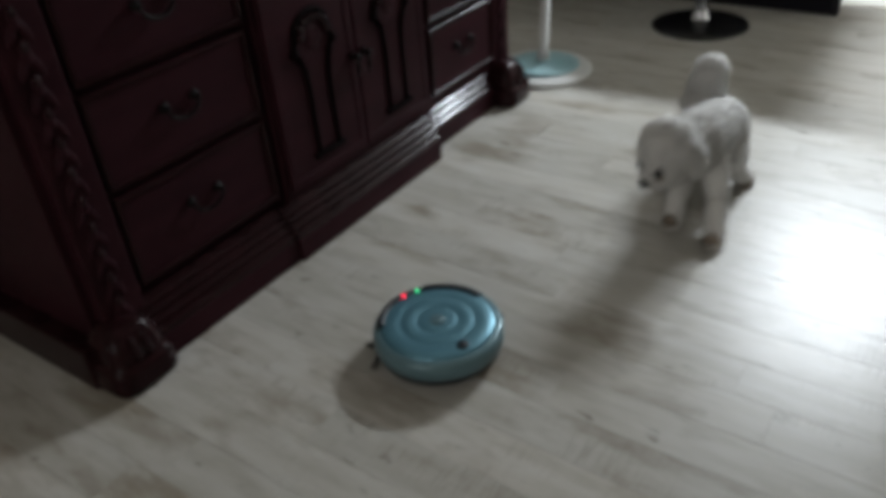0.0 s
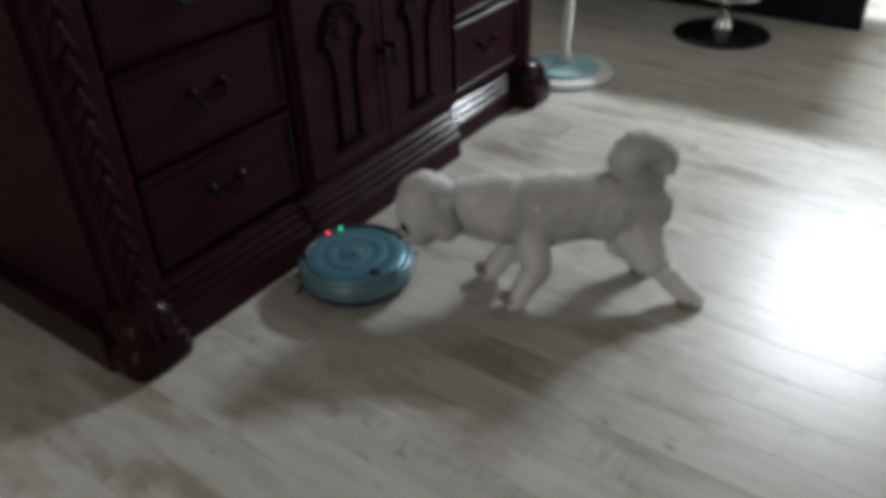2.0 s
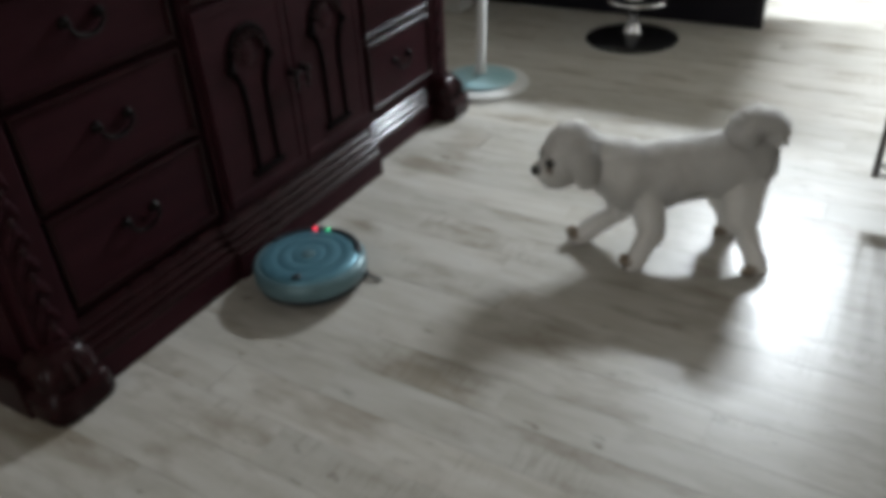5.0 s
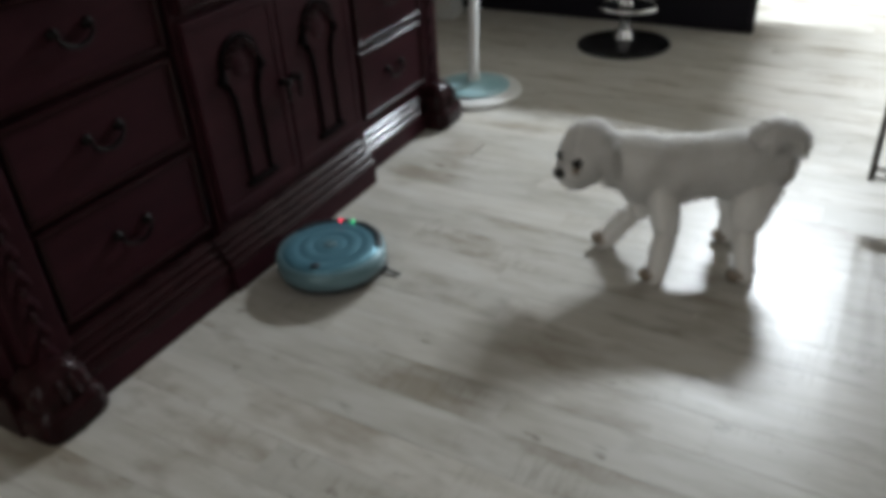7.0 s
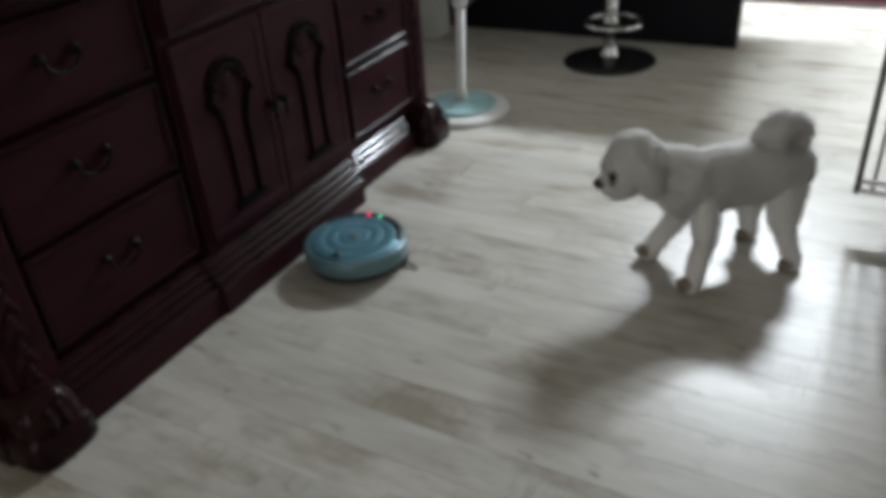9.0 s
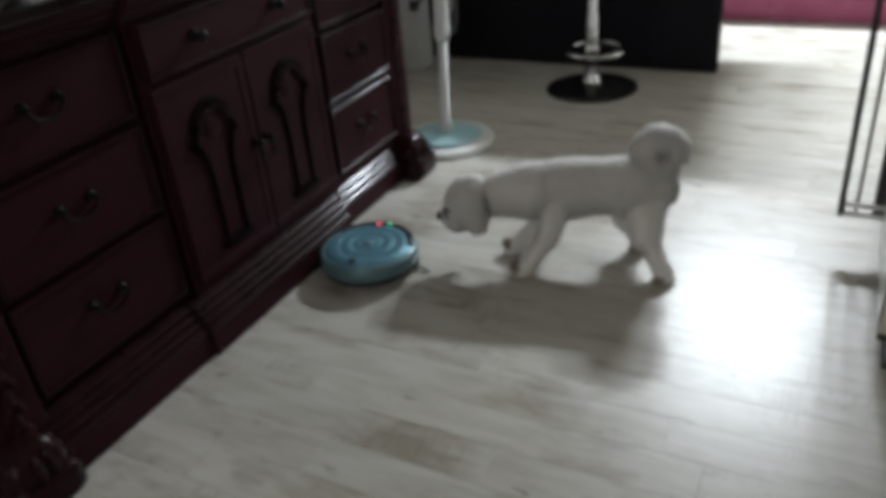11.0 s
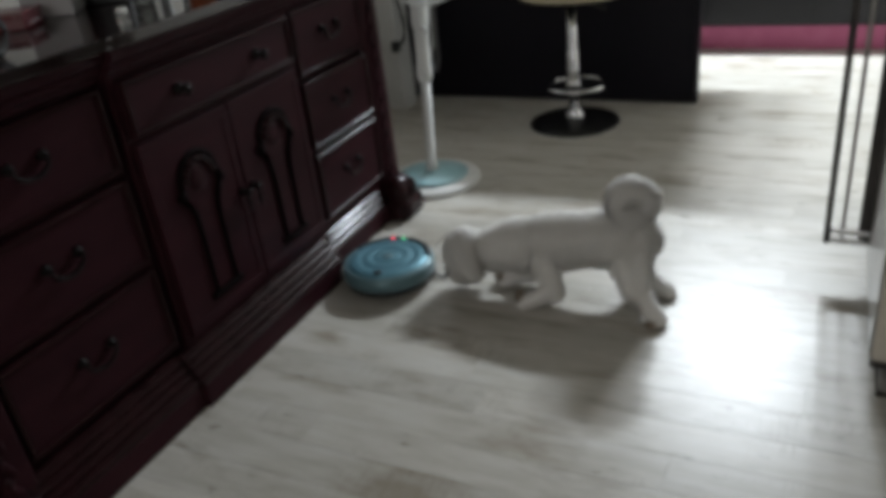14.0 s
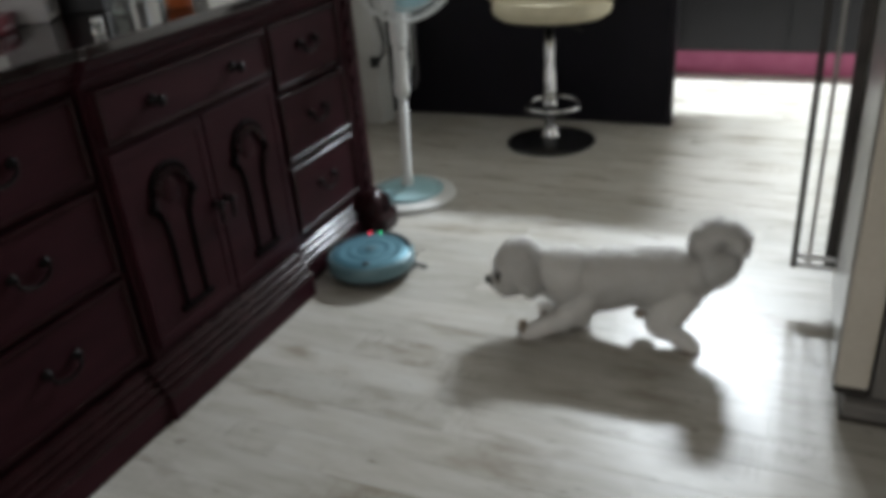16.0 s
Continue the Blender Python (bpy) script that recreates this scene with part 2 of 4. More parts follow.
def ball(bm, centre, size, n=16, m=None):
    b2 = bmesh.new()
    bmesh.ops.create_uvsphere(b2, u_segments=n, v_segments=max(6, n * 2 // 3), radius=1.0)
    t = Matrix.Translation(centre) @ (m or Matrix()) @ Matrix.Diagonal((*size, 1))
    return join(bm, b2, t)


def run(bm, section, y0, y1):
    """A moulding: a closed (x, z) section drawn along y."""
    a = [bm.verts.new((x, y0, z)) for x, z in section]
    c = [bm.verts.new((x, y1, z)) for x, z in section]
    k = len(section)
    for i in range(k):
        bm.faces.new((a[i], a[(i + 1) % k], c[(i + 1) % k], c[i]))
    bm.faces.new(a[::-1])
    bm.faces.new(c)
    return bm


# ---- the room ----
def slab(name, x0, x1, y0, y1, z0, z1, material, label, category):
    return tagged(part(name, box(bmesh.new(), x0, x1, y0, y1, z0, z1), material), label, category, kind="structure")


XW, XE, YS, YN, ZC = -0.72, 2.62, -4.0, 4.6, 2.78
floor = slab("floor", XW - 0.15, XE + 0.15, YS - 0.15, YN + 0.15, -0.06, -0.006, SUBFLOOR, "pale grey-beige laminate floor in long planks", "floor")
slab("wall_west", XW - 0.15, XW, YS, YN, -0.05, ZC, PLASTER, "plain off-white plaster wall behind the sideboard", "wall")
slab("wall_east", XE, XE + 0.15, YS, YN, -0.05, ZC, PLASTER, "plain off-white plaster wall behind the refrigerator", "wall")
bm = bmesh.new()
for x0, x1, z0, z1 in ((XW - 0.15, 0.2, -0.05, ZC), (1.8, XE + 0.15, -0.05, ZC), (0.2, 1.8, -0.05, 0.95), (0.2, 1.8, 2.15, ZC)):
    box(bm, x0, x1, YS - 0.15, YS, z0, z1)
tagged(part("wall_south", bm, PLASTER), "plain off-white plaster wall with an added window", "wall", kind="structure")
# some light comes from this side; the window itself is added, unseen
window = tagged(new("assumed_window"), "plain window with a white frame, added unseen for the fill light", "window", kind="structure")
for x0, x1, z0, z1 in ((0.2, 0.25, 0.95, 2.15), (1.75, 1.8, 0.95, 2.15), (0.25, 1.75, 0.95, 1.0), (0.25, 1.75, 2.1, 2.15), (0.98, 1.02, 1.0, 2.1)):
    part("window_frame", box(bmesh.new(), x0, x1, YS - 0.12, YS - 0.07, z0, z1, 0.004), WHITE_PLASTIC, window)
for x0, x1 in ((0.25, 0.98), (1.02, 1.75)):
    pane = part("pane", box(bmesh.new(), x0, x1, YS - 0.10, YS - 0.095, 1.0, 2.1), GLASS, window)
    pane.visible_shadow = False
slab("wall_north", XW - 0.15, XE + 0.15, YN, YN + 0.15, -0.05, ZC, PLASTER, "plain off-white plaster wall of the far room", "wall")
slab("ceiling", XW - 0.15, XE + 0.15, YS - 0.15, YN + 0.15, ZC, ZC + 0.1, CEILING, "white painted ceiling", "ceiling")
trim = slab("trim", XW + 0.002, XW + 0.115, 1.72, 1.86, 0.0, ZC, WHITE_PLASTIC, "white painted window frame post beside the counter", "trim")


# ---- sideboard ----
def sweep_arch(bm, y, z, r, x, radius, n=14):
    """A raised half-round arch in the plane of a door."""
    pts = [(x, y + r * math.cos(a), z + r * math.sin(a)) for a in [math.pi * i / n for i in range(n + 1)]]
    return tube(bm, pts, radius, 8)


def bail_handle(parent, x, y, z):
    h = part("handle", bmesh.new(), BRASS, parent, "dark brass bail handle")
    bm = bmesh.new()
    for s in (-1, 1):
        lathe(bm, [(0, 0), (0.014, 0.0), (0.012, 0.006), (0.006, 0.012), (0.005, 0.02), (0, 0.022)], 14, pose(x, y + s * 0.045, z + 0.012, 0, 90, 0))
    tube(bm, [(x + 0.016, y + 0.047 * math.cos(a), z + 0.012 - 0.036 * math.sin(a)) for a in [math.pi * i / 12 for i in range(13)]], [0.0035 + 0.002 * math.sin(math.pi * i / 12) for i in range(13)], 8)
    bm.to_mesh(h.data)
    bm.free()
    return h


def framed(d, x0, x1, y0, y1, z0, z1, b, bevel, name):
    """Four mitred strips round a front, each a piece of its own."""
    for a in ((y0, y1, z1 - b, z1), (y0, y1, z0, z0 + b), (y0, y0 + b, z0 + b, z1 - b), (y1 - b, y1, z0 + b, z1 - b)):
        part(name, box(bmesh.new(), x0, x1, *a, bevel, 3), CARVED if name == "bead_strip" else MAHOGANY, d)


def drawer(parent, x, y0, y1, z0, z1, knobs=False):
    d = part("drawer", box(bmesh.new(), x - 0.02, x + 0.010, y0, y1, z0, z1, 0.004), MAHOGANY, parent)
    framed(d, x + 0.004, x + 0.018, y0, y1, z0, z1, 0.014, 0.006, "bead_strip")
    m = (y0 + y1) / 2
    if knobs:
        for s in (-1, 1):
            k = lathe(bmesh.new(), [(0, 0), (0.017, 0), (0.015, 0.005), (0.007, 0.010), (0.006, 0.018), (0.014, 0.026), (0.016, 0.033), (0.010, 0.040), (0, 0.042)], 18, pose(x + 0.012, m + s * 0.165, (z0 + z1) / 2, 0, 90, 0))
            part("knob", k, BRASS, d, "dark brass drawer knob", True)
    else:
        bail_handle(d, x + 0.014, m, (z0 + z1) / 2 + 0.005)
    return d


def panel_door(parent, x, y0, y1, z0, z1, knob_side):
    d = part("door", box(bmesh.new(), x - 0.02, x + 0.008, y0, y1, z0, z1, 0.003), MAHOGANY, parent)
    framed(d, x + 0.002, x + 0.0105, y0, y1, z0, z1, 0.030, 0.003, "frame_rail")
    m, zt = (y0 + y1) / 2, z1 - 0.15
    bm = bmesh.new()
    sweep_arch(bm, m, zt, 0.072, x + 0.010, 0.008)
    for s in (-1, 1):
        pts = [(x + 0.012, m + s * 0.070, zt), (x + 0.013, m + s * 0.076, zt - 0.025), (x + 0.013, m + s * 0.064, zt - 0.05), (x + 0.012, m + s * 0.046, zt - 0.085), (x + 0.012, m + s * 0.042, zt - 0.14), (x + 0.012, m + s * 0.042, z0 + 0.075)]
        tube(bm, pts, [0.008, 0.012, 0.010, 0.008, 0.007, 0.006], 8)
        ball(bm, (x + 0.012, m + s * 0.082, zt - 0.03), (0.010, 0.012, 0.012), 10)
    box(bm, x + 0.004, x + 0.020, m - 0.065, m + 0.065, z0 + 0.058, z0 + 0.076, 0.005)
    # carving coloured dark throughout, in place of shade in its recesses
    part("arch_carving", bm, ARCH_SHADE, d, "keyhole arch carving, coloured near-black for its shade", True)
    for i in range(7):
        a = radians(8 + 164 * i / 6)
        part("bead", ball(bmesh.new(), (x + 0.016, m + 0.053 * math.cos(a), zt + 0.053 * math.sin(a)), (0.013, 0.0105, 0.0105), 12), RIBBED, d, smooth=True)
    bm = box(bmesh.new(), x + 0.002, x + 0.0095, m - 0.034, m + 0.034, z0 + 0.08, zt - 0.06, 0.003)
    part("stem_panel", bm, MAHOGANY, d)
    bm = bmesh.new()
    ball(bm, (x + 0.007, m, zt - 0.004), (0.009, 0.034, 0.034), 14)
    part("boss", bm, MAHOGANY, d, "carved shell boss", True)
    ky = y1 - 0.022 if knob_side > 0 else y0 + 0.022
    k = lathe(bmesh.new(), [(0, 0), (0.013, 0), (0.006, 0.008), (0.006, 0.014), (0.013, 0.022), (0.008, 0.032), (0, 0.034)], 16, pose(x + 0.012, ky, (z0 + z1) / 2 + 0.02, 0, 90, 0))
    tube(k, [(x + 0.03, ky, (z0 + z1) / 2 + 0.015), (x + 0.034, ky, (z0 + z1) / 2 - 0.015), (x + 0.030, ky, (z0 + z1) / 2 - 0.04)], [0.004, 0.007, 0.003], 8)
    part("knob", k, BRASS, d, "dark brass drop pull", True)
    return d


def base_moulding(bm, x, y0, y1):
    """Four sloping ribs that step back as they rise."""
    section = [(x - 0.07, 0.0725), (x - 0.002, 0.0725)]
    for k in range(4):
        u, z = x - 0.002 - 0.014 * k, 0.076 + 0.020 * k
        section += [(u, z), (u + 0.001, z + 0.007), (u - 0.002, z + 0.0115), (u - 0.0065, z + 0.0155), (u - 0.013, z + 0.0172), (u - 0.0135, z + 0.0190)]
    section += [(x - 0.06, 0.158), (x - 0.07, 0.160)]
    run(bm, section, y0, y1)


def corner_post(parent, x, y, z0, z1):
    """Square post with a column of carved overlapping leaves on its chamfered face."""
    bm = bmesh.new()
    box(bm, x - 0.11, x - 0.005, y - 0.055, y + 0.055, z0, z1, 0.006)
    p = part("corner_post", bm, MAHOGANY, parent)
    bm = bmesh.new()
    k = 11
    for i in range(k):
        z = z0 + 0.09 + (z1 - z0 - 0.15) * i / (k - 1)
        for s in (-1, 1):
            ball(bm, (x - 0.003, y + s * 0.014 - 0.008, z - 0.026), (0.007, 0.010, 0.030), 10, pose(0, 0, 0, s * 24, 0, 0))
        ball(bm, (x - 0.001, y - 0.008, z), (0.008, 0.012, 0.026), 12)
        part("bead", ball(bmesh.new(), (x + 0.004, y - 0.009, z + 0.012), (0.008, 0.009, 0.012), 12), RIBBED, p, smooth=True)
    part("leaf_column", bm, MAHOGANY, p, "column of carved leaves on the corner post", True)
    return p


def scroll_foot(parent, x, y):
    """Bulging bracket foot with a squarish plan, and carved leaves folded over its top."""
    bm = bmesh.new()
    n, rings = 40, []
    for r, z in ((0.080, 0.0), (0.087, 0.010), (0.089, 0.030), (0.085, 0.052), (0.088, 0.062), (0.082, 0.074), (0.068, 0.084), (0.072, 0.100), (0.066, 0.126), (0.050, 0.150), (0.034, 0.166)):
        ring = []
        for i in range(n):
            a = 2 * math.pi * i / n
            q = (abs(math.cos(a)) ** 4.5 + abs(math.sin(a)) ** 4.5) ** (-1 / 4.5)
            ring.append(bm.verts.new((x - 0.03 + r * q * math.cos(a), y + r * q * math.sin(a), z)))
        rings.append(ring)
    for a, c in zip(rings, rings[1:]):
        for i in range(n):
            bm.faces.new((a[i], a[(i + 1) % n], c[(i + 1) % n], c[i]))
    bm.faces.new(rings[0][::-1])
    bm.faces.new(rings[-1])
    f = part("scroll_foot", bm, CARVED, parent, "carved bulging bracket foot", True)
    bm = bmesh.new()
    for i in range(7):
        a = radians(-60 + 25 * i)
        ball(bm, (x - 0.03 + 0.070 * math.cos(a), y + 0.070 * math.sin(a), 0.112), (0.010, 0.010, 0.034), 12, pose(0, 0, 0, 0, -18, math.degrees(a)))
    part("leaf_carving", bm, RIBBED, f, "carved leaf tips above the foot", True)
    return f


def sideboard():
    s = thing("sideboard", pose(0, 0, 0, 0, 0, 0.6), "dark mahogany carved sideboard with drawers and arched doors", "sideboard")
    Y0, YA, YB, Y1 = -1.40, -0.745, 0.0, 0.555
    XB = -0.56
    bm = bmesh.new()
    box(bm, XB, -0.022, Y0 + 0.02, Y1 - 0.02, 0.02, 0.955)
    box(bm, -0.10, 0.008, YA + 0.012, YB - 0.012, 0.02, 0.955)
    part("carcass", bm, MAHOGANY, s)
    for x, ya, yb in ((0.072, YA - 0.03, YB - 0.055), (0.060, Y0 + 0.06, YA - 0.03), (0.014, YB - 0.055, Y1 - 0.06)):
        bm = bmesh.new()
        base_moulding(bm, x, ya, yb)
        part("plinth_moulding", bm, RIBBED, s, "polished moulding of stepped ribs")
        part("plinth", box(bmesh.new(), x - 0.07, x, ya, yb, 0.0, 0.072, 0.003), MAHOGANY, s)
    part("side_plinth", box(bmesh.new(), XB, 0.0, Y0 - 0.03, Y0 + 0.03, 0.0, 0.12, 0.006), CARVED, s)
    part("side_plinth", box(bmesh.new(), XB, 0.0, Y1 - 0.03, Y1, 0.0, 0.12, 0.006), CARVED, s)
    prof = [(-0.05, 0.915), (0.0, 0.915), (0.006, 0.928), (0.018, 0.934), (0.018, 0.944), (0.032, 0.955), (0.040, 0.972), (0.040, 0.982), (-0.05, 0.982)]
    for o, ya, yb in ((0.022, YA, YB), (0.0, Y0, YA), (0.0, YB, Y1)):
        bm = bmesh.new()
        run(bm, [(a + o, b) for a, b in prof], ya, yb)
        part("cornice", bm, MAHOGANY, s, "moulded cornice under the top")
    part("top_frame", box(bmesh.new(), XB, -0.052, Y0, Y1, 0.956, 0.98), MAHOGANY, s)
    for x, ya, yb in ((-0.012, Y0 + 0.165, YA - 0.012), (-0.012, YB + 0.018, Y1 - 0.13)):
        for za, zb in ((0.188, 0.425), (0.445, 0.672), (0.692, 0.900)):
            drawer(s, x, ya, yb, za, zb)
    drawer(s, 0.014, YA + 0.03, YB - 0.03, 0.762, 0.902, True)
    mid = (YA + YB) / 2
    panel_door(s, 0.012, YA + 0.03, mid - 0.003, 0.185, 0.742, 1)
    panel_door(s, 0.012, mid + 0.003, YB - 0.03, 0.185, 0.742, -1)
    corner_post(s, 0.018, Y0 + 0.095, 0.10, 0.93)
    corner_post(s, 0.006, Y1 - 0.065, 0.10, 0.93)
    scroll_foot(s, 0.050, Y0 + 0.062)
    scroll_foot(s, 0.040, Y1 - 0.070)
    bm = bmesh.new()
    out = [(XB - 0.01, Y0 - 0.015), (0.052, Y0 - 0.015), (0.052, YA - 0.004), (0.074, YA + 0.012), (0.074, YB - 0.012), (0.052, YB + 0.004), (0.052, Y1 + 0.015), (XB - 0.01, Y1 + 0.015)]
    low, high = ([bm.verts.new((x, y, z)) for x, y in out] for z in (0.983, 1.012))
    bm.faces.new(low[::-1])
    bm.faces.new(high)
    for i in range(len(out)):
        j = (i + 1) % len(out)
        bm.faces.new((low[i], low[j], high[j], high[i]))
    bmesh.ops.bevel(bm, geom=bm.edges[:], offset=0.005, segments=3, affect="EDGES", profile=0.6)
    part("worktop", bm, POLISHED, s, "polished dark wooden top")
    return s


sideboard()
TOP = 1.0135


def carton(name, x, y, size, mat, label, turn=0, flap=True):
    c = thing(name, pose(x, y, TOP, 0, 0, turn), label, "box")
    a, b, h = size
    part("body", box(bmesh.new(), -a / 2, a / 2, -b / 2, b / 2, 0, h, 0.003), mat, c)
    if flap:
        part("lid", box(bmesh.new(), -a / 2 - 0.002, a / 2 + 0.002, -b / 2 - 0.002, b / 2 + 0.002, h, h + 0.012, 0.003), mat, c)
        bm = box(bmesh.new(), a / 2 + 0.0005, a / 2 + 0.0025, -b * 0.3, b * 0.3, h * 0.35, h * 0.5)
        part("label_strip", bm, GREY_PLASTIC, c, "grey printed strip")
    return c


def glass_tumbler(x, y, r, h):
    g = thing("drinking_glass", pose(x, y, TOP), "clear glass tumbler standing on the sideboard", "glass", "glasses on the sideboard")
    part("cup", lathe(bmesh.new(), [(0, 0), (r * 0.8, 0), (r, h), (r - 0.002, h), (r * 0.8 - 0.003, 0.008), (0, 0.008)], 24), GLASS, g, smooth=True)
    return g


carton("carton", -0.40, -0.475, (0.13, 0.13, 0.26), BOX_WHITE, "tall white cardboard box at the back of the sideboard", 35)
carton("carton", -0.50, -0.70, (0.12, 0.13, 0.20), BOX_WHITE, "white cardboard box with grey print on the sideboard", 20)
carton("lacquer_box", -0.36, -0.635, (0.10, 0.12, 0.03), RED_GLAZE, "low dark red lacquered box on the sideboard", 30)
carton("storage_case", -0.38, -0.285, (0.16, 0.18, 0.26), DARK_WOOD, "black case at the back of the sideboard", 25, False)


def pump_bottle(x, y, r, h):
    b = thing("bottle", pose(x, y, TOP), "slim white plastic bottle with a grey cap on the sideboard", "bottle", "bottles on the sideboard")
    part("body", lathe(bmesh.new(), [(0, 0), (r * 0.92, 0), (r, 0.006), (r, h * 0.72), (r * 0.8, h * 0.8), (r * 0.4, h * 0.85), (0, h * 0.85)], 24), WHITE_PLASTIC, b, smooth=True)
    part("cap", lathe(bmesh.new(), [(0, h * 0.851), (r * 0.45, h * 0.851), (r * 0.45, h), (0, h)], 18), GREY_PLASTIC, b, "grey screw cap", True)


pump_bottle(-0.24, -0.305, 0.018, 0.20)
pump_bottle(-0.27, -0.195, 0.016, 0.21)
glass_tumbler(-0.17, -0.375, 0.034, 0.12)
glass_tumbler(-0.16, -0.20, 0.034, 0.13)
glass_tumbler(-0.10, -0.14, 0.030, 0.11)
cup = thing("beaker", pose(-0.055, -0.275, TOP), "orange plastic beaker on the sideboard", "cup")
part("body", lathe(bmesh.new(), [(0, 0), (0.034, 0), (0.042, 0.10), (0.039, 0.10), (0.031, 0.006), (0, 0.006)], 24), ORANGE, cup, smooth=True)
part("rim", lathe(bmesh.new(), [(0.0395, 0.0995), (0.044, 0.0995), (0.044, 0.105), (0.0395, 0.105), (0.0395, 0.0995)], 24), ORANGE, cup, smooth=True)
jar = thing("spice_jar", pose(0.0, -0.615, TOP), "tiny glass jar with a white lid on the sideboard", "jar")
part("jar", lathe(bmesh.new(), [(0, 0), (0.013, 0), (0.014, 0.004), (0.014, 0.022), (0.011, 0.026), (0, 0.026)], 20), GLASS, jar, smooth=True)
part("lid", lathe(bmesh.new(), [(0, 0.0265), (0.013, 0.0265), (0.013, 0.034), (0.011, 0.036), (0, 0.036)], 20), WHITE_PLASTIC, jar, "white plastic lid", True)
coil = thing("coiled_cord", pose(-0.05, -0.93, TOP), "black cord coiled on the sideboard", "cable")
bm = bmesh.new()
tube(bm, [(0.004 * math.sin(3 * a), 0.04 * math.cos(a) * (1 + 0.12 * math.sin(1.5 * a)), 0.046 + 0.036 * math.sin(a) + 0.004 * math.sin(2.3 * a)) for a in [2 * math.pi * 3 * i / 70 for i in range(71)]], 0.005, 8)
part("cord", bm, CABLE, coil, smooth=True)


# ---- fan ----
def pedestal_fan(x, y):
    f = thing("pedestal_fan", pose(x, y, 0), "white pedestal fan with a pale blue centre on its round base", "fan")
    part("base", lathe(bmesh.new(), [(0, 0.0), (0.205, 0.0), (0.21, 0.006), (0.209, 0.016), (0.20, 0.024), (0.12, 0.034), (0, 0.036)], 56), WHITE_PLASTIC, f, smooth=True)
    part("base_inlay", lathe(bmesh.new(), [(0, 0.026), (0.150, 0.026), (0.156, 0.0325), (0.11, 0.038), (0.05, 0.046), (0.03, 0.056), (0, 0.058)], 44), BLUE_PLASTIC, f, "pale blue plastic dome on the base", True)
    part("lower_pole", lathe(bmesh.new(), [(0, 0.05), (0.028, 0.05), (0.026, 0.09), (0.019, 0.10), (0.019, 0.47), (0, 0.47)], 24), WHITE_PLASTIC, f, smooth=True)
    part("upper_pole", lathe(bmesh.new(), [(0, 0.45), (0.028, 0.45), (0.033, 0.47), (0.033, 0.50), (0.029, 0.52), (0.029, 0.66), (0.036, 0.68), (0.036, 0.80), (0.03, 0.86), (0, 0.86)], 24), WHITE_PLASTIC, f, smooth=True)
    bm = lathe(bmesh.new(), [(0, 0), (0.012, 0), (0.014, 0.02), (0.010, 0.03), (0, 0.03)], 16, pose(0.02, -0.02, 0.66, 0, 90, -35))
    part("height_knob", bm, WHITE_PLASTIC, f, smooth=True)
    part("control_box", box(bmesh.new(), -0.045, 0.045, -0.05, 0.03, 0.80, 0.93, 0.012, 3), WHITE_PLASTIC, f)
    hub = (0.10, -0.10, 0.98)
    turn = Matrix.Translation(hub) @ pose(0, 0, 0, 0, 90, -45)
    part("motor_housing", lathe(bmesh.new(), [(0, -0.16), (0.05, -0.155), (0.065, -0.12), (0.065, -0.03), (0.05, 0.0), (0, 0.0)], 28, turn), WHITE_PLASTIC, f, smooth=True)
    bm = bmesh.new()
    for rr, zz in ((0.205, 0.0), (0.20, 0.03), (0.20, -0.03), (0.15, 0.055), (0.10, 0.065), (0.05, 0.07)):
        tube(bm, [turn @ Vector((rr * math.cos(a), rr * math.sin(a), zz)) for a in [2 * math.pi * i / 40 for i in range(40)]], 0.003 if abs(zz) > 0.01 else 0.006, 6, True)
    for i in range(60):
        a = 2 * math.pi * i / 60
        tube(bm, [turn @ Vector((r * math.cos(a), r * math.sin(a), z)) for r, z in ((0.03, 0.071), (0.10, 0.066), (0.15, 0.056), (0.20, 0.03), (0.205, 0.0), (0.20, -0.03), (0.14, -0.05), (0.06, -0.06))], 0.0013, 4)
    part("grille", bm, WHITE_PLASTIC, f, "white wire grille", True)
    for i in range(3):
        bm = bmesh.new()
        vs = []
        for r in (0.03, 0.08, 0.13, 0.17):
            row = []
            for k in range(5):
                a = radians(120 * i + (k - 2) * 14 + r * 60)
                row.append(bm.verts.new(turn @ Vector((r * math.cos(a), r * math.sin(a), (k - 2) * 0.007))))
            vs.append(row)
        for a, b in zip(vs, vs[1:]):
            for k in range(4):
                bm.faces.new((a[k], a[k + 1], b[k + 1], b[k]))
        bmesh.ops.solidify(bm, geom=bm.faces[:], thickness=0.002)
        part("blade", bm, BLUE_PLASTIC, f, "pale blue fan blade", True)
    for o in f.children:
        if not o.name.startswith("base"):
            for v in o.data.vertices:
                v.co.x += 0.045 * v.co.z
    return f


FAN = (0.0, 0.815)
pedestal_fan(*FAN)
cord = thing("power_cord", pose(0, 0, 0), "black power cord looped from a socket beside the white post", "cable")
part("cord", tube(bmesh.new(), [(-0.62, 1.69, 1.10), (-0.60, 1.66, 0.86), (-0.56, 1.63, 0.72), (-0.50, 1.60, 0.60), (-0.475, 1.59, 0.50), (-0.49, 1.60, 0.43), (-0.55, 1.63, 0.37), (-0.60, 1.68, 0.35)], 0.008, 8), CABLE, cord, smooth=True)
part("plug", box(bmesh.new(), -0.625, -0.585, 1.68, 1.719, 0.33, 0.385, 0.006), CABLE, cord)
cord = thing("grey_cord_bundle", pose(0, 0, 0), "grey cords hanging in a loose bundle beside the bar", "cable")
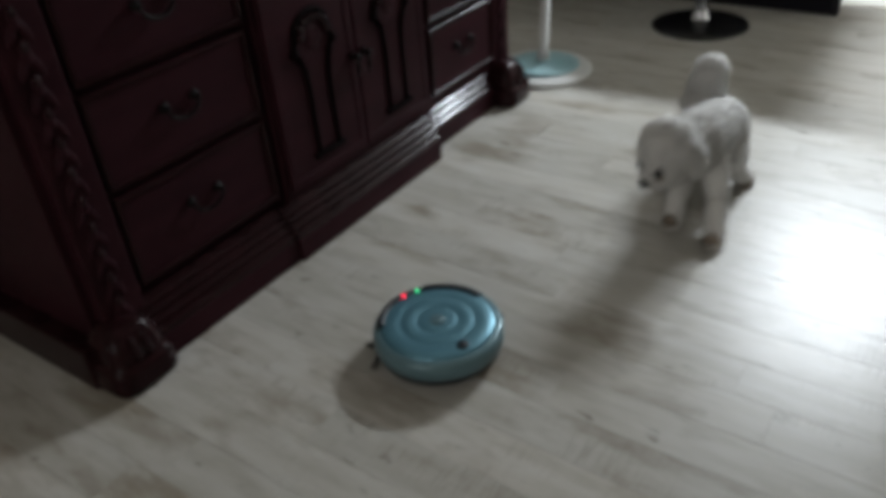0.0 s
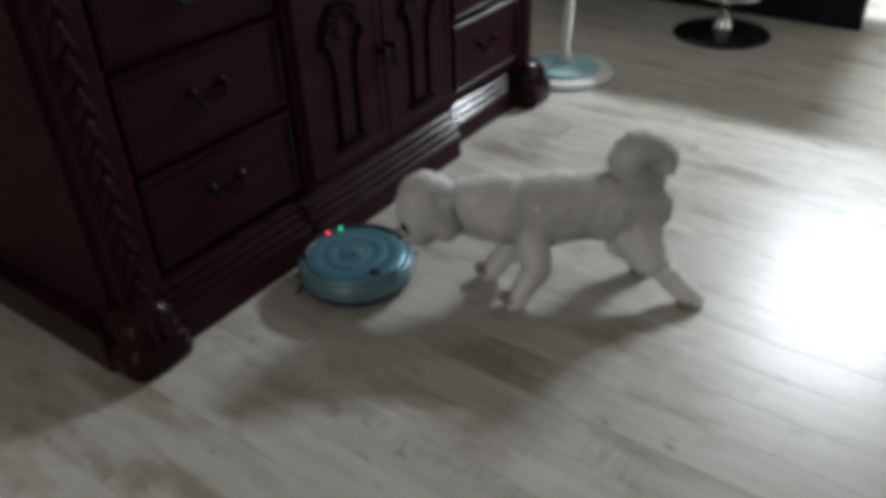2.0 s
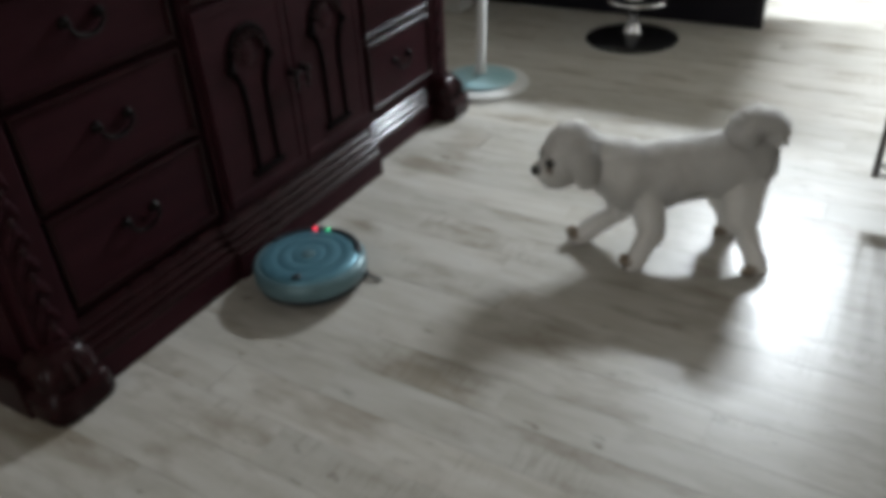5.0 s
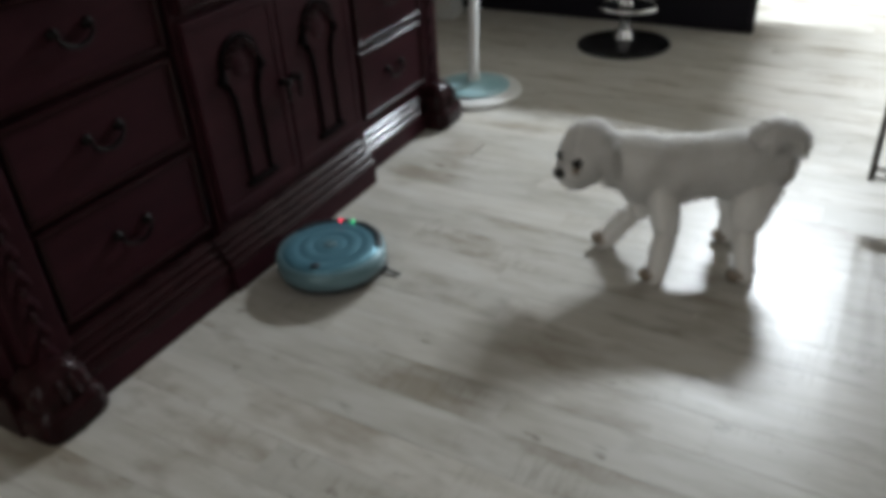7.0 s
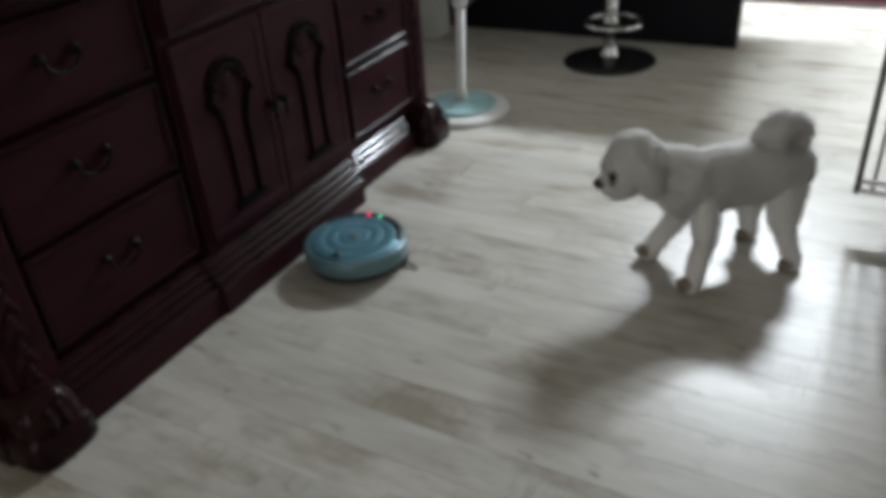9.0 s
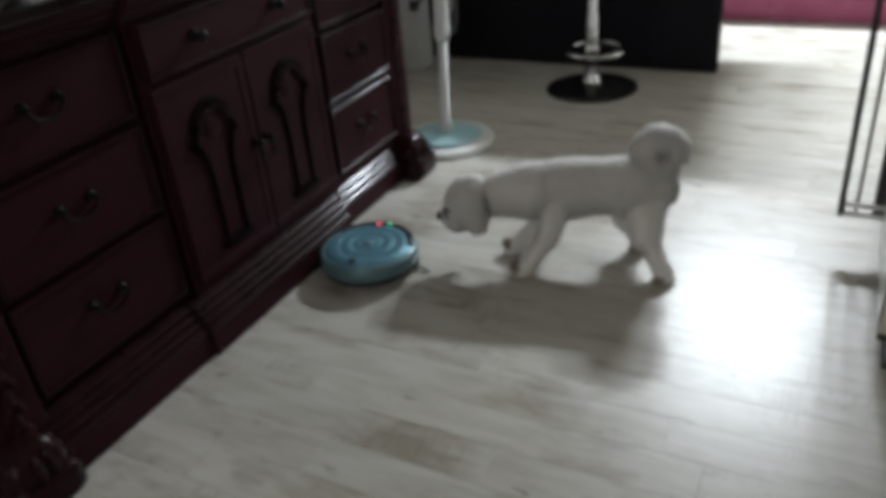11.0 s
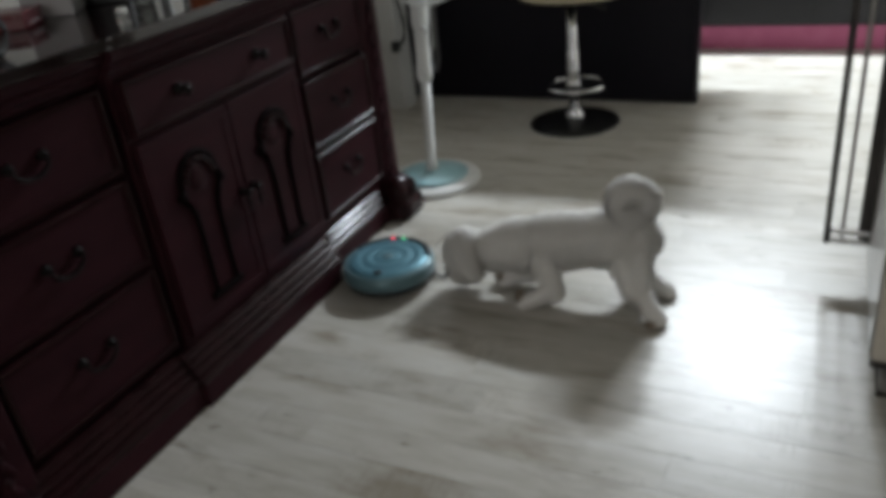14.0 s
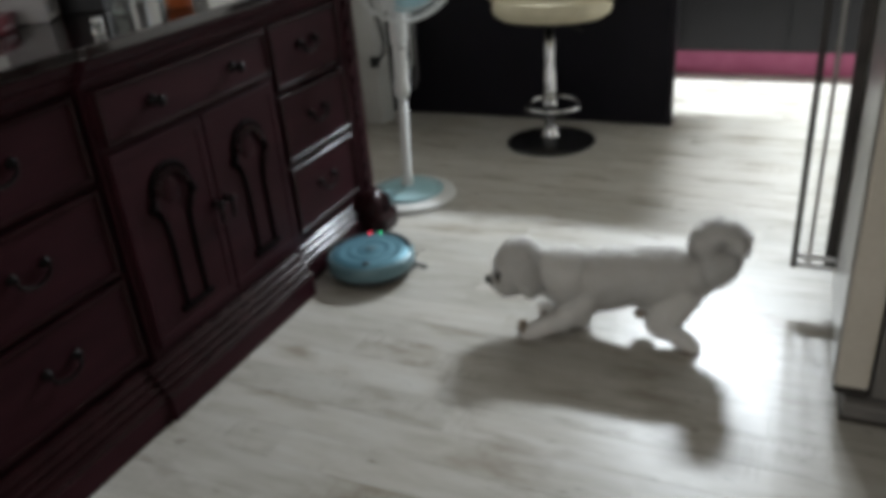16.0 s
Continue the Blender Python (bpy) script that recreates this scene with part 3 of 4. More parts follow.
for dx, low, mat in ((0.0, 0.20, GREY_PLASTIC), (0.022, 0.26, WHITE_PLASTIC), (0.045, 0.17, GREY_PLASTIC), (-0.02, 0.30, CABLE)):
    x = dx - 0.58
    part("cord", tube(bmesh.new(), [(x, 1.90, 1.021), (x + 0.015, 1.88, 0.75), (x + 0.04, 1.87, 0.50), (x + 0.06, 1.87, low + 0.06), (x + 0.075, 1.87, low), (x + 0.09, 1.875, low + 0.05), (x + 0.095, 1.88, 0.55), (x + 0.08, 1.90, 1.021)], 0.006, 8), mat, cord, smooth=True)


# ---- stool and counter ----
def bar_stool(x, y):
    s = thing("bar_stool", pose(x, y, 0), "cream leather bar stool on a chrome pole and black disc base", "stool")
    part("base", lathe(bmesh.new(), [(0, 0), (0.218, 0), (0.222, 0.004), (0.218, 0.010), (0.12, 0.018), (0.05, 0.03), (0, 0.034)], 56), BLACK_METAL, s, "black disc base", True)
    part("collar", lathe(bmesh.new(), [(0, 0.03), (0.05, 0.03), (0.045, 0.045), (0.036, 0.06), (0.036, 0.075), (0.03, 0.08), (0, 0.08)], 28), CHROME, s, smooth=True)
    part("pole", lathe(bmesh.new(), [(0, 0.07), (0.028, 0.07), (0.028, 0.36), (0.024, 0.365), (0.022, 0.37), (0.022, 0.60), (0, 0.60)], 28), CHROME, s, "chrome gas-lift pole", True)
    bm = tube(bmesh.new(), [(0.135 * math.cos(a) + 0.02, 0.135 * math.sin(a) - 0.02, 0.20) for a in [2 * math.pi * i / 40 for i in range(40)]], 0.009, 10, True)
    part("foot_ring", bm, CHROME, s, "chrome foot ring", True)
    bm = lathe(bmesh.new(), [(0, 0.18), (0.036, 0.18), (0.036, 0.22), (0, 0.22)], 24)
    tube(bm, [(0.0, 0.0, 0.20), (0.012, 0.125, 0.20)], 0.008, 8)
    part("ring_clamp", bm, CHROME, s, smooth=True)
    bm = tube(bmesh.new(), [(0.02, 0, 0.60), (0.10, -0.01, 0.575), (0.17, -0.02, 0.555)], [0.006, 0.006, 0.007], 10)
    part("lift_lever", bm, BLACK_METAL, s, smooth=True)
    part("seat_plate", box(bmesh.new(), -0.10, 0.10, -0.10, 0.10, 0.592, 0.607, 0.004), BLACK_METAL, s)
    bm = bmesh.new()
    n = 48
    prof = [(0.0, 0.608), (0.12, 0.606), (0.19, 0.615), (0.212, 0.635), (0.218, 0.66), (0.214, 0.69), (0.20, 0.705), (0.12, 0.70), (0.0, 0.695)]
    lathe(bm, prof, n)
    for v in bm.verts:
        v.co.x = v.co.x * 1.30 + 0.012
    part("seat", bm, CREAM_LEATHER, s, "padded cream leather seat", True)
    bm = bmesh.new()
    pts = [(0.275 * math.cos(a) + 0.012, 0.2 * math.sin(a), 0.78 - 0.03 * abs(math.cos(a))) for a in [radians(-10 + 200 * i / 24) for i in range(25)]]
    rows = []
    for px, py, pz in pts:
        d = Vector((px, py, 0)).normalized()
        rows.append([bm.verts.new(Vector((px, py, 0)) + d * o + Vector((0, 0, z))) for o, z in ((0, 0.68), (0.024, 0.70), (0.028, pz), (0.012, pz + 0.03), (-0.012, pz), (-0.01, 0.70))])
    for a, b in zip(rows, rows[1:]):
        for k in range(6):
            bm.faces.new((a[k], a[(k + 1) % 6], b[(k + 1) % 6], b[k]))
    bm.faces.new(rows[0])
    bm.faces.new(rows[-1][::-1])
    part("backrest", bm, CREAM_LEATHER, s, "low curved cream leather backrest", True)
    return s


STOOL = (0.40, 1.625)
bar_stool(*STOOL)
COUNTER_Y, COUNTER_X, BAR_Z = 1.975, 0.925, 1.06
counter = thing("bar_counter", pose(0, 0, 0), "black glossy breakfast bar on a full-height panel leg behind the stool", "counter")
part("front_panel", box(bmesh.new(), XW + 0.01, COUNTER_X - 0.02, COUNTER_Y, COUNTER_Y + 0.03, 0.0, BAR_Z - 0.042, 0.002), BLACK_GLOSS, counter)
part("end_panel", box(bmesh.new(), COUNTER_X - 0.018, COUNTER_X + 0.002, COUNTER_Y - 0.002, COUNTER_Y + 0.068, 0.0, BAR_Z - 0.042, 0.002), BLACK_GLOSS, counter)
part("back_panel", box(bmesh.new(), XW + 0.01, COUNTER_X - 0.02, COUNTER_Y + 0.04, COUNTER_Y + 0.066, 0.0, BAR_Z - 0.042, 0.002), BLACK_GLOSS, counter)
# top is out of view; its edges are set to shade the floor strip
part("bar_top", box(bmesh.new(), XW + 0.004, 1.18, 1.81, 2.664, BAR_Z - 0.04, BAR_Z, 0.006), BLACK_GLOSS, counter, "long black polished bar top, unseen, assumed from the floor shadow")

# ---- far room ----
bench = thing("low_cabinet", pose(0, 0, 0), "dark low cabinet above a pink padded plinth", "cabinet")
part("plinth", box(bmesh.new(), 0.2, XE - 0.02, 3.02, 3.22, 0.0, 0.138, 0.006), PINK, bench, "pink fabric plinth")
part("body", box(bmesh.new(), 0.2, XE - 0.02, 3.005, 3.52, 0.140, 0.55, 0.006), DARK_WOOD, bench)
part("top_board", box(bmesh.new(), 0.18, XE - 0.015, 2.99, 3.54, 0.552, 0.58, 0.004), DARK_WOOD, bench)
for i in range(4):
    x = 0.25 + i * 0.58
    part("drawer_front", box(bmesh.new(), x, x + 0.55, 2.99, 3.0045, 0.17, 0.50, 0.004), DARK_WOOD, bench)


# ---- refrigerator ----
def refrigerator():
    f = thing("refrigerator", pose(0, 0, 0), "tall beige-edged steel refrigerator with long bar handles", "refrigerator")
    x, y0, ym, y1, h = 1.682, -0.185, 0.40, 0.86, 1.78
    part("body", box(bmesh.new(), x + 0.09, x + 0.75, y0 + 0.005, y1 - 0.005, 0.05, h, 0.006), FRIDGE_BODY, f, "grey enamelled body")
    part("toe_grille", box(bmesh.new(), x + 0.03, x + 0.72, y0 - 0.03, y1 - 0.02, 0.0, 0.048, 0.012, 3), FRIDGE_BODY, f, "grey toe grille near the floor")
    part("floor_seal", box(bmesh.new(), x + 0.024, x + 0.73, y0 - 0.036, y1 - 0.015, 0.0, 0.010, 0.003), DARK_TRIM, f)
    for a, b in ((y0, ym - 0.004), (ym + 0.004, y1)):
        d = part("door", box(bmesh.new(), x + 0.006, x + 0.082, a, b, 0.075, h - 0.005, 0.008, 3), FRIDGE_EDGE, f, "beige enamelled door edge")
        part("door_skin", box(bmesh.new(), x, x + 0.0055, a + 0.006, b - 0.006, 0.085, h - 0.015, 0.002), STEEL, d, "brushed steel door face")
        part("bottom_cap", box(bmesh.new(), x + 0.004, x + 0.084, a - 0.001, b + 0.001, 0.058, 0.0745, 0.003), DARK_TRIM, d, "dark plastic bottom cap")
    for y in (0.345,):
        hd = part("handle", box(bmesh.new(), 1.556, 1.574, y, y + 0.022, 0.115, 1.62, 0.004), DARK_TRIM, f, "long dark bar handle")
        part("back_bar", box(bmesh.new(), 1.648, 1.684, y + 0.03, y + 0.05, 0.115, 1.62, 0.004), DARK_TRIM, hd)
        part("bright_strip", box(bmesh.new(), 1.600, 1.612, y + 0.02, y + 0.03, 0.12, 1.60, 0.003), STEEL, hd, "bright steel strip")
        for z in (0.13, 1.58):
            part("bracket", box(bmesh.new(), 1.574, 1.690, y + 0.004, y + 0.024, z - 0.016, z + 0.004, 0.004), CHROME, hd, "chrome handle bracket")
            part("bracket", box(bmesh.new(), 1.574, 1.690, y + 0.004, y + 0.024, z + 0.016, z + 0.034, 0.004), CHROME, hd, "chrome handle bracket")
    return f


refrigerator()


# ---- robot vacuum ----
def robot_vacuum():
    r = thing("robot_vacuum", pose(0.6, -0.9, 0), "round teal robot vacuum cleaner with lit indicator on its rim", "robot vacuum")
    part("chassis", lathe(bmesh.new(), [(0, 0.010), (0.13, 0.010), (0.143, 0.018), (0.145, 0.034), (0, 0.034)], 64), ROBOT_DARK, r, "black underside", True)
    part("bumper", lathe(bmesh.new(), [(0.12, 0.033), (0.147, 0.033), (0.150, 0.038), (0.150, 0.060), (0.148, 0.068), (0.142, 0.074), (0.134, 0.075), (0.12, 0.070)], 72), ROBOT_SIDE, r, "grey-teal bumper ring", True)
    part("top_shell", lathe(bmesh.new(), [(0.133, 0.066), (0.131, 0.076), (0.127, 0.079), (0.088, 0.081), (0.085, 0.0795), (0.082, 0.081), (0.05, 0.0825), (0.047, 0.0805), (0.044, 0.0825), (0.025, 0.0815), (0, 0.081)], 72), ROBOT_TOP, r, "teal top shell with ring grooves", True)
    for a0, a1 in ((-72, -8), (8, 72)):
        bm = bmesh.new()
        rows = []
        for i in range(19):
            a = radians(a0 + (a1 - a0) * i / 18)
            rows.append([bm.verts.new((q * math.cos(a), q * math.sin(a), z)) for q, z in ((0.121, 0.078), (0.122, 0.083), (0.139, 0.081), (0.141, 0.074))])
        for a, b in zip(rows, rows[1:]):
            for k in range(4):
                bm.faces.new((a[k], a[(k + 1) % 4], b[(k + 1) % 4], b[k]))
        bm.faces.new(rows[0])
        bm.faces.new(rows[-1][::-1])
        part("rim_slot", bm, ROBOT_DARK, r, "dark slot in the rim", True)
    part("sensor_window", box(bmesh.new(), 0.121, 0.136, -0.018, 0.018, 0.076, 0.0815, 0.003), ROBOT_DARK, r)
    for name, deg, mat, label in (("red_indicator", 17, LED_RED, "lit red indicator"), ("green_indicator", 0, LED_GREEN, "lit green indicator")):
        a = radians(deg)
        bm = lathe(bmesh.new(), [(0, 0.078), (0.0055, 0.0805), (0.005, 0.0835), (0, 0.0845)], 14, pose(0.126 * math.cos(a), 0.126 * math.sin(a), 0))
        part(name, bm, mat, r, label, True)
    bm = lathe(bmesh.new(), [(0, 0.0), (0.013, 0.0), (0.013, 0.004), (0.010, 0.006), (0, 0.006)], 20, pose(-0.105, -0.015, 0.0785))
    part("release_button", bm, ROBOT_DARK, r, "dark release button", True)
    bm = lathe(bmesh.new(), [(0, 0.0), (0.018, 0.0), (0.018, 0.0025), (0.016, 0.0035), (0, 0.0035)], 28, pose(0, 0, 0.081))
    part("start_button", bm, ROBOT_SIDE, r, "round start button", True)
    for s in (-1, 1):
        bm = lathe(bmesh.new(), [(0, 0.006), (0.014, 0.006), (0.014, 0.018), (0, 0.02)], 14, pose(0.045, s * 0.13, 0))
        for k in range(3):
            a = radians(120 * k + 20)
            for o in (-0.12, 0, 0.12):
                tube(bm, [(0.045, s * 0.13, 0.012), (0.045 + 0.055 * math.cos(a + o), s * 0.13 + 0.055 * math.sin(a + o), 0.004)], [0.0025, 0.0012], 5)
        part("side_brush", bm, ROBOT_DARK, r, "three-armed side brush")
        part("drive_wheel", lathe(bmesh.new(), [(0, -0.012), (0.028, -0.012), (0.031, -0.006), (0.031, 0.006), (0.028, 0.012), (0, 0.012)], 24, pose(-0.01, s * 0.085, 0.031, 90, 0, 0)), ROBOT_DARK, r)
    for o in r.children:
        o.data.transform(Matrix.Diagonal((1.05, 1.05, 1.12, 1)))
    return r


robot = robot_vacuum()


# ---- dog ----
def melted(bm, voxel):
    """Joins overlapping lumps into one skin."""
    me = bpy.data.meshes.new("lump")
    bm.to_mesh(me)
    bm.free()
    ob = new("lump", me)
    r = ob.modifiers.new("Remesh", "REMESH")
    r.mode, r.voxel_size = "VOXEL", voxel
    s = ob.modifiers.new("Smooth", "SMOOTH")
    s.factor, s.iterations = 0.5, 14
    out = bmesh.new()
    out.from_mesh(ob.evaluated_get(bpy.context.evaluated_depsgraph_get()).to_mesh())
    bpy.data.objects.remove(ob)
    bpy.data.meshes.remove(me)
    return out


def furry(bm, tufts, length, rng, lump=0.003):
    """Uneven woolly skin with short tufts standing off it."""
    bm.normal_update()
    for v in bm.verts:
        v.co += v.normal * lump * (noise.noise(v.co * 38) + 0.6 * noise.noise(v.co * 90))
    bm.normal_update()
    faces = bm.faces[:]
    areas = np.cumsum([f.calc_area() for f in faces])
    for _ in range(tufts):
        f = faces[int(np.searchsorted(areas, rng.random() * areas[-1]))]
        c, n = f.calc_center_median(), f.normal.copy()
        side = n.orthogonal().normalized()
        side.rotate(Matrix.Rotation(rng.random() * 6.28, 3, n))
        tip = c + n * length * (0.5 + rng.random()) + side * length * (rng.random() - 0.2) - Vector((0, 0, length * 0.4 * rng.random()))
        w = length * 0.16
        other = n.cross(side)
        a, b, d, e = (bm.verts.new(p) for p in (c + side * w - n * w, c - side * w * 0.5 + other * w - n * w, c - side * w * 0.5 - other * w - n * w, tip))
        bm.faces.new((a, b, e)), bm.faces.new((b, d, e)), bm.faces.new((d, a, e))
    return bm


LEG_A, LEG_B = 0.108, 0.120


def build_dog():
    rng = random.Random(5)
    d = thing("dog", pose(1, -0.1, 0), "small white curly-coated dog with a curled tail and soiled paws", "dog")
    p = {}
    bm = bmesh.new()
    # width, depth and height of the trunk from chest to rump
    xs = np.linspace(0.150, -0.200, 22)
    for x in xs:
        top = float(np.interp(x, [-0.2, -0.13, -0.03, 0.06, 0.15], [-0.020, -0.004, -0.006, 0.0, -0.016]))
        low = float(np.interp(x, [-0.2, -0.14, -0.05, 0.03, 0.10, 0.15], [-0.150, -0.170, -0.152, -0.164, -0.178, -0.156]))
        wide = float(np.interp(x, [-0.2, -0.13, -0.03, 0.08, 0.15], [0.060, 0.074, 0.066, 0.071, 0.060]))
        ball(bm, (x, 0, (top + low) / 2), (0.055, wide, (top - low) / 2), 20)
    p["body"] = part("body", furry(melted(bm, 0.010), 16000, 0.017, rng, 0.003), FUR, d, "woolly white body", True)
    bm = bmesh.new()
    ball(bm, (-0.055, 0, -0.004), (0.085, 0.072, 0.080), 18)
    ball(bm, (-0.01, 0, 0), (0.09, 0.064, 0.070), 18)
    ball(bm, (0.04, 0, 0), (0.07, 0.056, 0.060), 18)
    p["neck"] = part("neck", furry(melted(bm, 0.010), 5500, 0.016, rng, 0.003), FUR, d, smooth=True)
    # skull, crown, muzzle, chin, cheeks and brows
    bm = bmesh.new()
    for x, y, z, sx, sy, sz in ((-0.006, 0, 0.004, 0.066, 0.066, 0.062), (-0.004, 0, 0.034, 0.052, 0.054, 0.044), (0.058, 0, -0.030, 0.040, 0.033, 0.029), (0.040, 0, -0.046, 0.040, 0.036, 0.024), (0.028, 0.030, -0.012, 0.034, 0.030, 0.036), (0.028, -0.030, -0.012, 0.034, 0.030, 0.036), (0.046, 0.020, 0.026, 0.020, 0.020, 0.018), (0.046, -0.020, 0.026, 0.020, 0.020, 0.018)):
        ball(bm, (x, y, z), (sx, sy, sz), 20)
    head = p["head"] = part("head", furry(melted(bm, 0.0065), 9000, 0.016, rng, 0.006), FUR, d, "round fluffy white head", True)
    bm = bmesh.new()
    ball(bm, (0.104, 0, -0.020), (0.015, 0.018, 0.015), 14)
    ball(bm, (0.099, 0, -0.028), (0.012, 0.008, 0.013), 10)
    part("nose", bm, NOSE, head, "black nose", True)
    part("mouth", tube(bmesh.new(), [(0.076, 0.024, -0.048), (0.090, 0.011, -0.046), (0.095, 0, -0.041), (0.090, -0.011, -0.046), (0.076, -0.024, -0.048)], 0.003, 6), NOSE, head, "dark mouth line")
    for s in (-1, 1):
        part("eye", ball(bmesh.new(), (0.067, s * 0.034, 0.006), (0.016, 0.015, 0.015), 12), EYE, head, "dark round eye", True)
        part("tear_stain", ball(bmesh.new(), (0.072, s * 0.032, -0.012), (0.012, 0.011, 0.016), 10), FUR_SOILED, head, "brownish fur under the eye", True)
        bm = bmesh.new()
        ball(bm, (-0.014, s * 0.054, 0.012), (0.028, 0.020, 0.028), 16)
        ball(bm, (-0.016, s * 0.062, -0.016), (0.029, 0.016, 0.040), 16, pose(0, 0, 0, s * 10, 0, 0))
        ball(bm, (-0.014, s * 0.064, -0.042), (0.024, 0.014, 0.026), 14)
        part("ear", furry(melted(bm, 0.006), 2200, 0.017, rng, 0.005), FUR, head, "drooping fluffy ear", True)
    # plume that rises from the rump, arches over and curls back on itself
    bm = bmesh.new()
    for i in range(20):
        u = i / 19
        a = radians(-95 + 300 * u)
        r = 0.044 - 0.008 * u
        w = 0.020 + 0.007 * math.sin(math.pi * min(1, 1.4 * u)) - 0.007 * u
        ball(bm, (r * math.cos(a) * 1.1, 0.014 * u, r * math.sin(a) - 0.006), (w * 0.75, w * 1.35, w * 0.75), 12)
    ball(bm, (0.010, 0, -0.056), (0.040, 0.036, 0.028), 12)
    ball(bm, (0.034, 0, -0.080), (0.044, 0.040, 0.034), 12)
    p["tail"] = part("tail", furry(melted(bm, 0.0075), 9000, 0.027, rng, 0.006), FUR, d, "curled fluffy tail", True)
    for k, rear in (("f", False), ("g", False), ("b", True), ("c", True)):
        bm = bmesh.new()
        wide = 1.5 if rear else 1.05
        for i in range(6):
            u = i / 5
            ball(bm, (0, 0, -LEG_A * u), (0.044 * wide - 0.014 * wide * u, 0.038 - 0.008 * u, 0.036), 12)
        p[k + "a"] = part("upper_leg", furry(melted(bm, 0.008), 1600, 0.012, rng, 0.0025), FUR, d, smooth=True)
        bm = bmesh.new()
        for i in range(7):
            u = i / 6
            ball(bm, (0, 0, -(LEG_B - 0.02) * u), (0.029 - 0.003 * u, 0.028 - 0.002 * u, 0.028), 12)
        low = p[k + "b"] = part("lower_leg", furry(melted(bm, 0.007), 1100, 0.010, rng, 0.0025), FUR, d, smooth=True)
        bm = ball(bmesh.new(), (0.014, 0, -LEG_B + 0.018), (0.034, 0.025, 0.020), 14)
        part("paw", furry(melted(bm, 0.007), 180, 0.006, rng), FUR_SOILED, low, "soiled brownish paw", True)
    return d, p


dog, dog_parts = build_dog()


# ---- floor planks ----
def lay_planks():
    rng = random.Random(11)
    width, y, row = 0.118, YS, 0
    meshes = {}
    while y < YN:
        x = XW + (-0.15, -0.83, -0.49, -1.02)[row % 4] - 0.07 * rng.random()
        while x < XE:
            ln = (1.18, 0.98)[rng.random() < 0.3]
            a, b = max(x, XW), min(x + ln, XE)
            if b - a > 0.02:
                key = round(b - a, 2)
                if key not in meshes:
                    bm = box(bmesh.new(), 0, b - a - 0.0005, 0, width - 0.0005, -0.006, 0.0, 0.0003, 1)
                    me = bpy.data.meshes.new("plank")
                    bm.to_mesh(me)
                    bm.free()
                    me.materials.append(LAMINATE)
                    meshes[key] = me
                ob = new("plank", meshes[key])
                ob.parent = floor
                ob.location = (a + 0.0006, y + 0.0006, 0.0)
            x += ln
        y += width
        row += 1


lay_planks()


# ---- what moves ----
ROBOT = [
    (0, 0.641, -0.893, 148),
    (0.5, 0.54, -0.869, 147),
    (1, 0.436, -0.853, 150),
    (1.5, 0.334, -0.833, 146),
    (2, 0.253, -0.812, 150),
    (2.5, 0.276, -0.805, 143),
    (3, 0.269, -0.791, 128),
    (3.5, 0.271, -0.774, 116),
    (4, 0.27, -0.762, 110),
    (4.5, 0.265, -0.715, 106),
    (5, 0.257, -0.689, 103),
    (7.5, 0.262, -0.499, 95),
    (8, 0.245, -0.437, 95),
    (8.5, 0.252, -0.44, 94),
    (9, 0.263, -0.395, 87),
    (9.2, 0.262, -0.378, 86),
    (11.5, 0.24, -0.192, 88),
    (12, 0.247, -0.172, 85),
    (12.5, 0.24, -0.108, 90),
    (13, 0.224, -0.063, 89),
    (13.5, 0.238, -0.06, 85),
    (14, 0.236, -0.01, 93),
    (14.5, 0.211, 0.051, 98),
    (15, 0.198, 0.085, 100),
    (15.5, 0.207, 0.095, 100),
    (16, 0.186, 0.15, 102),
]
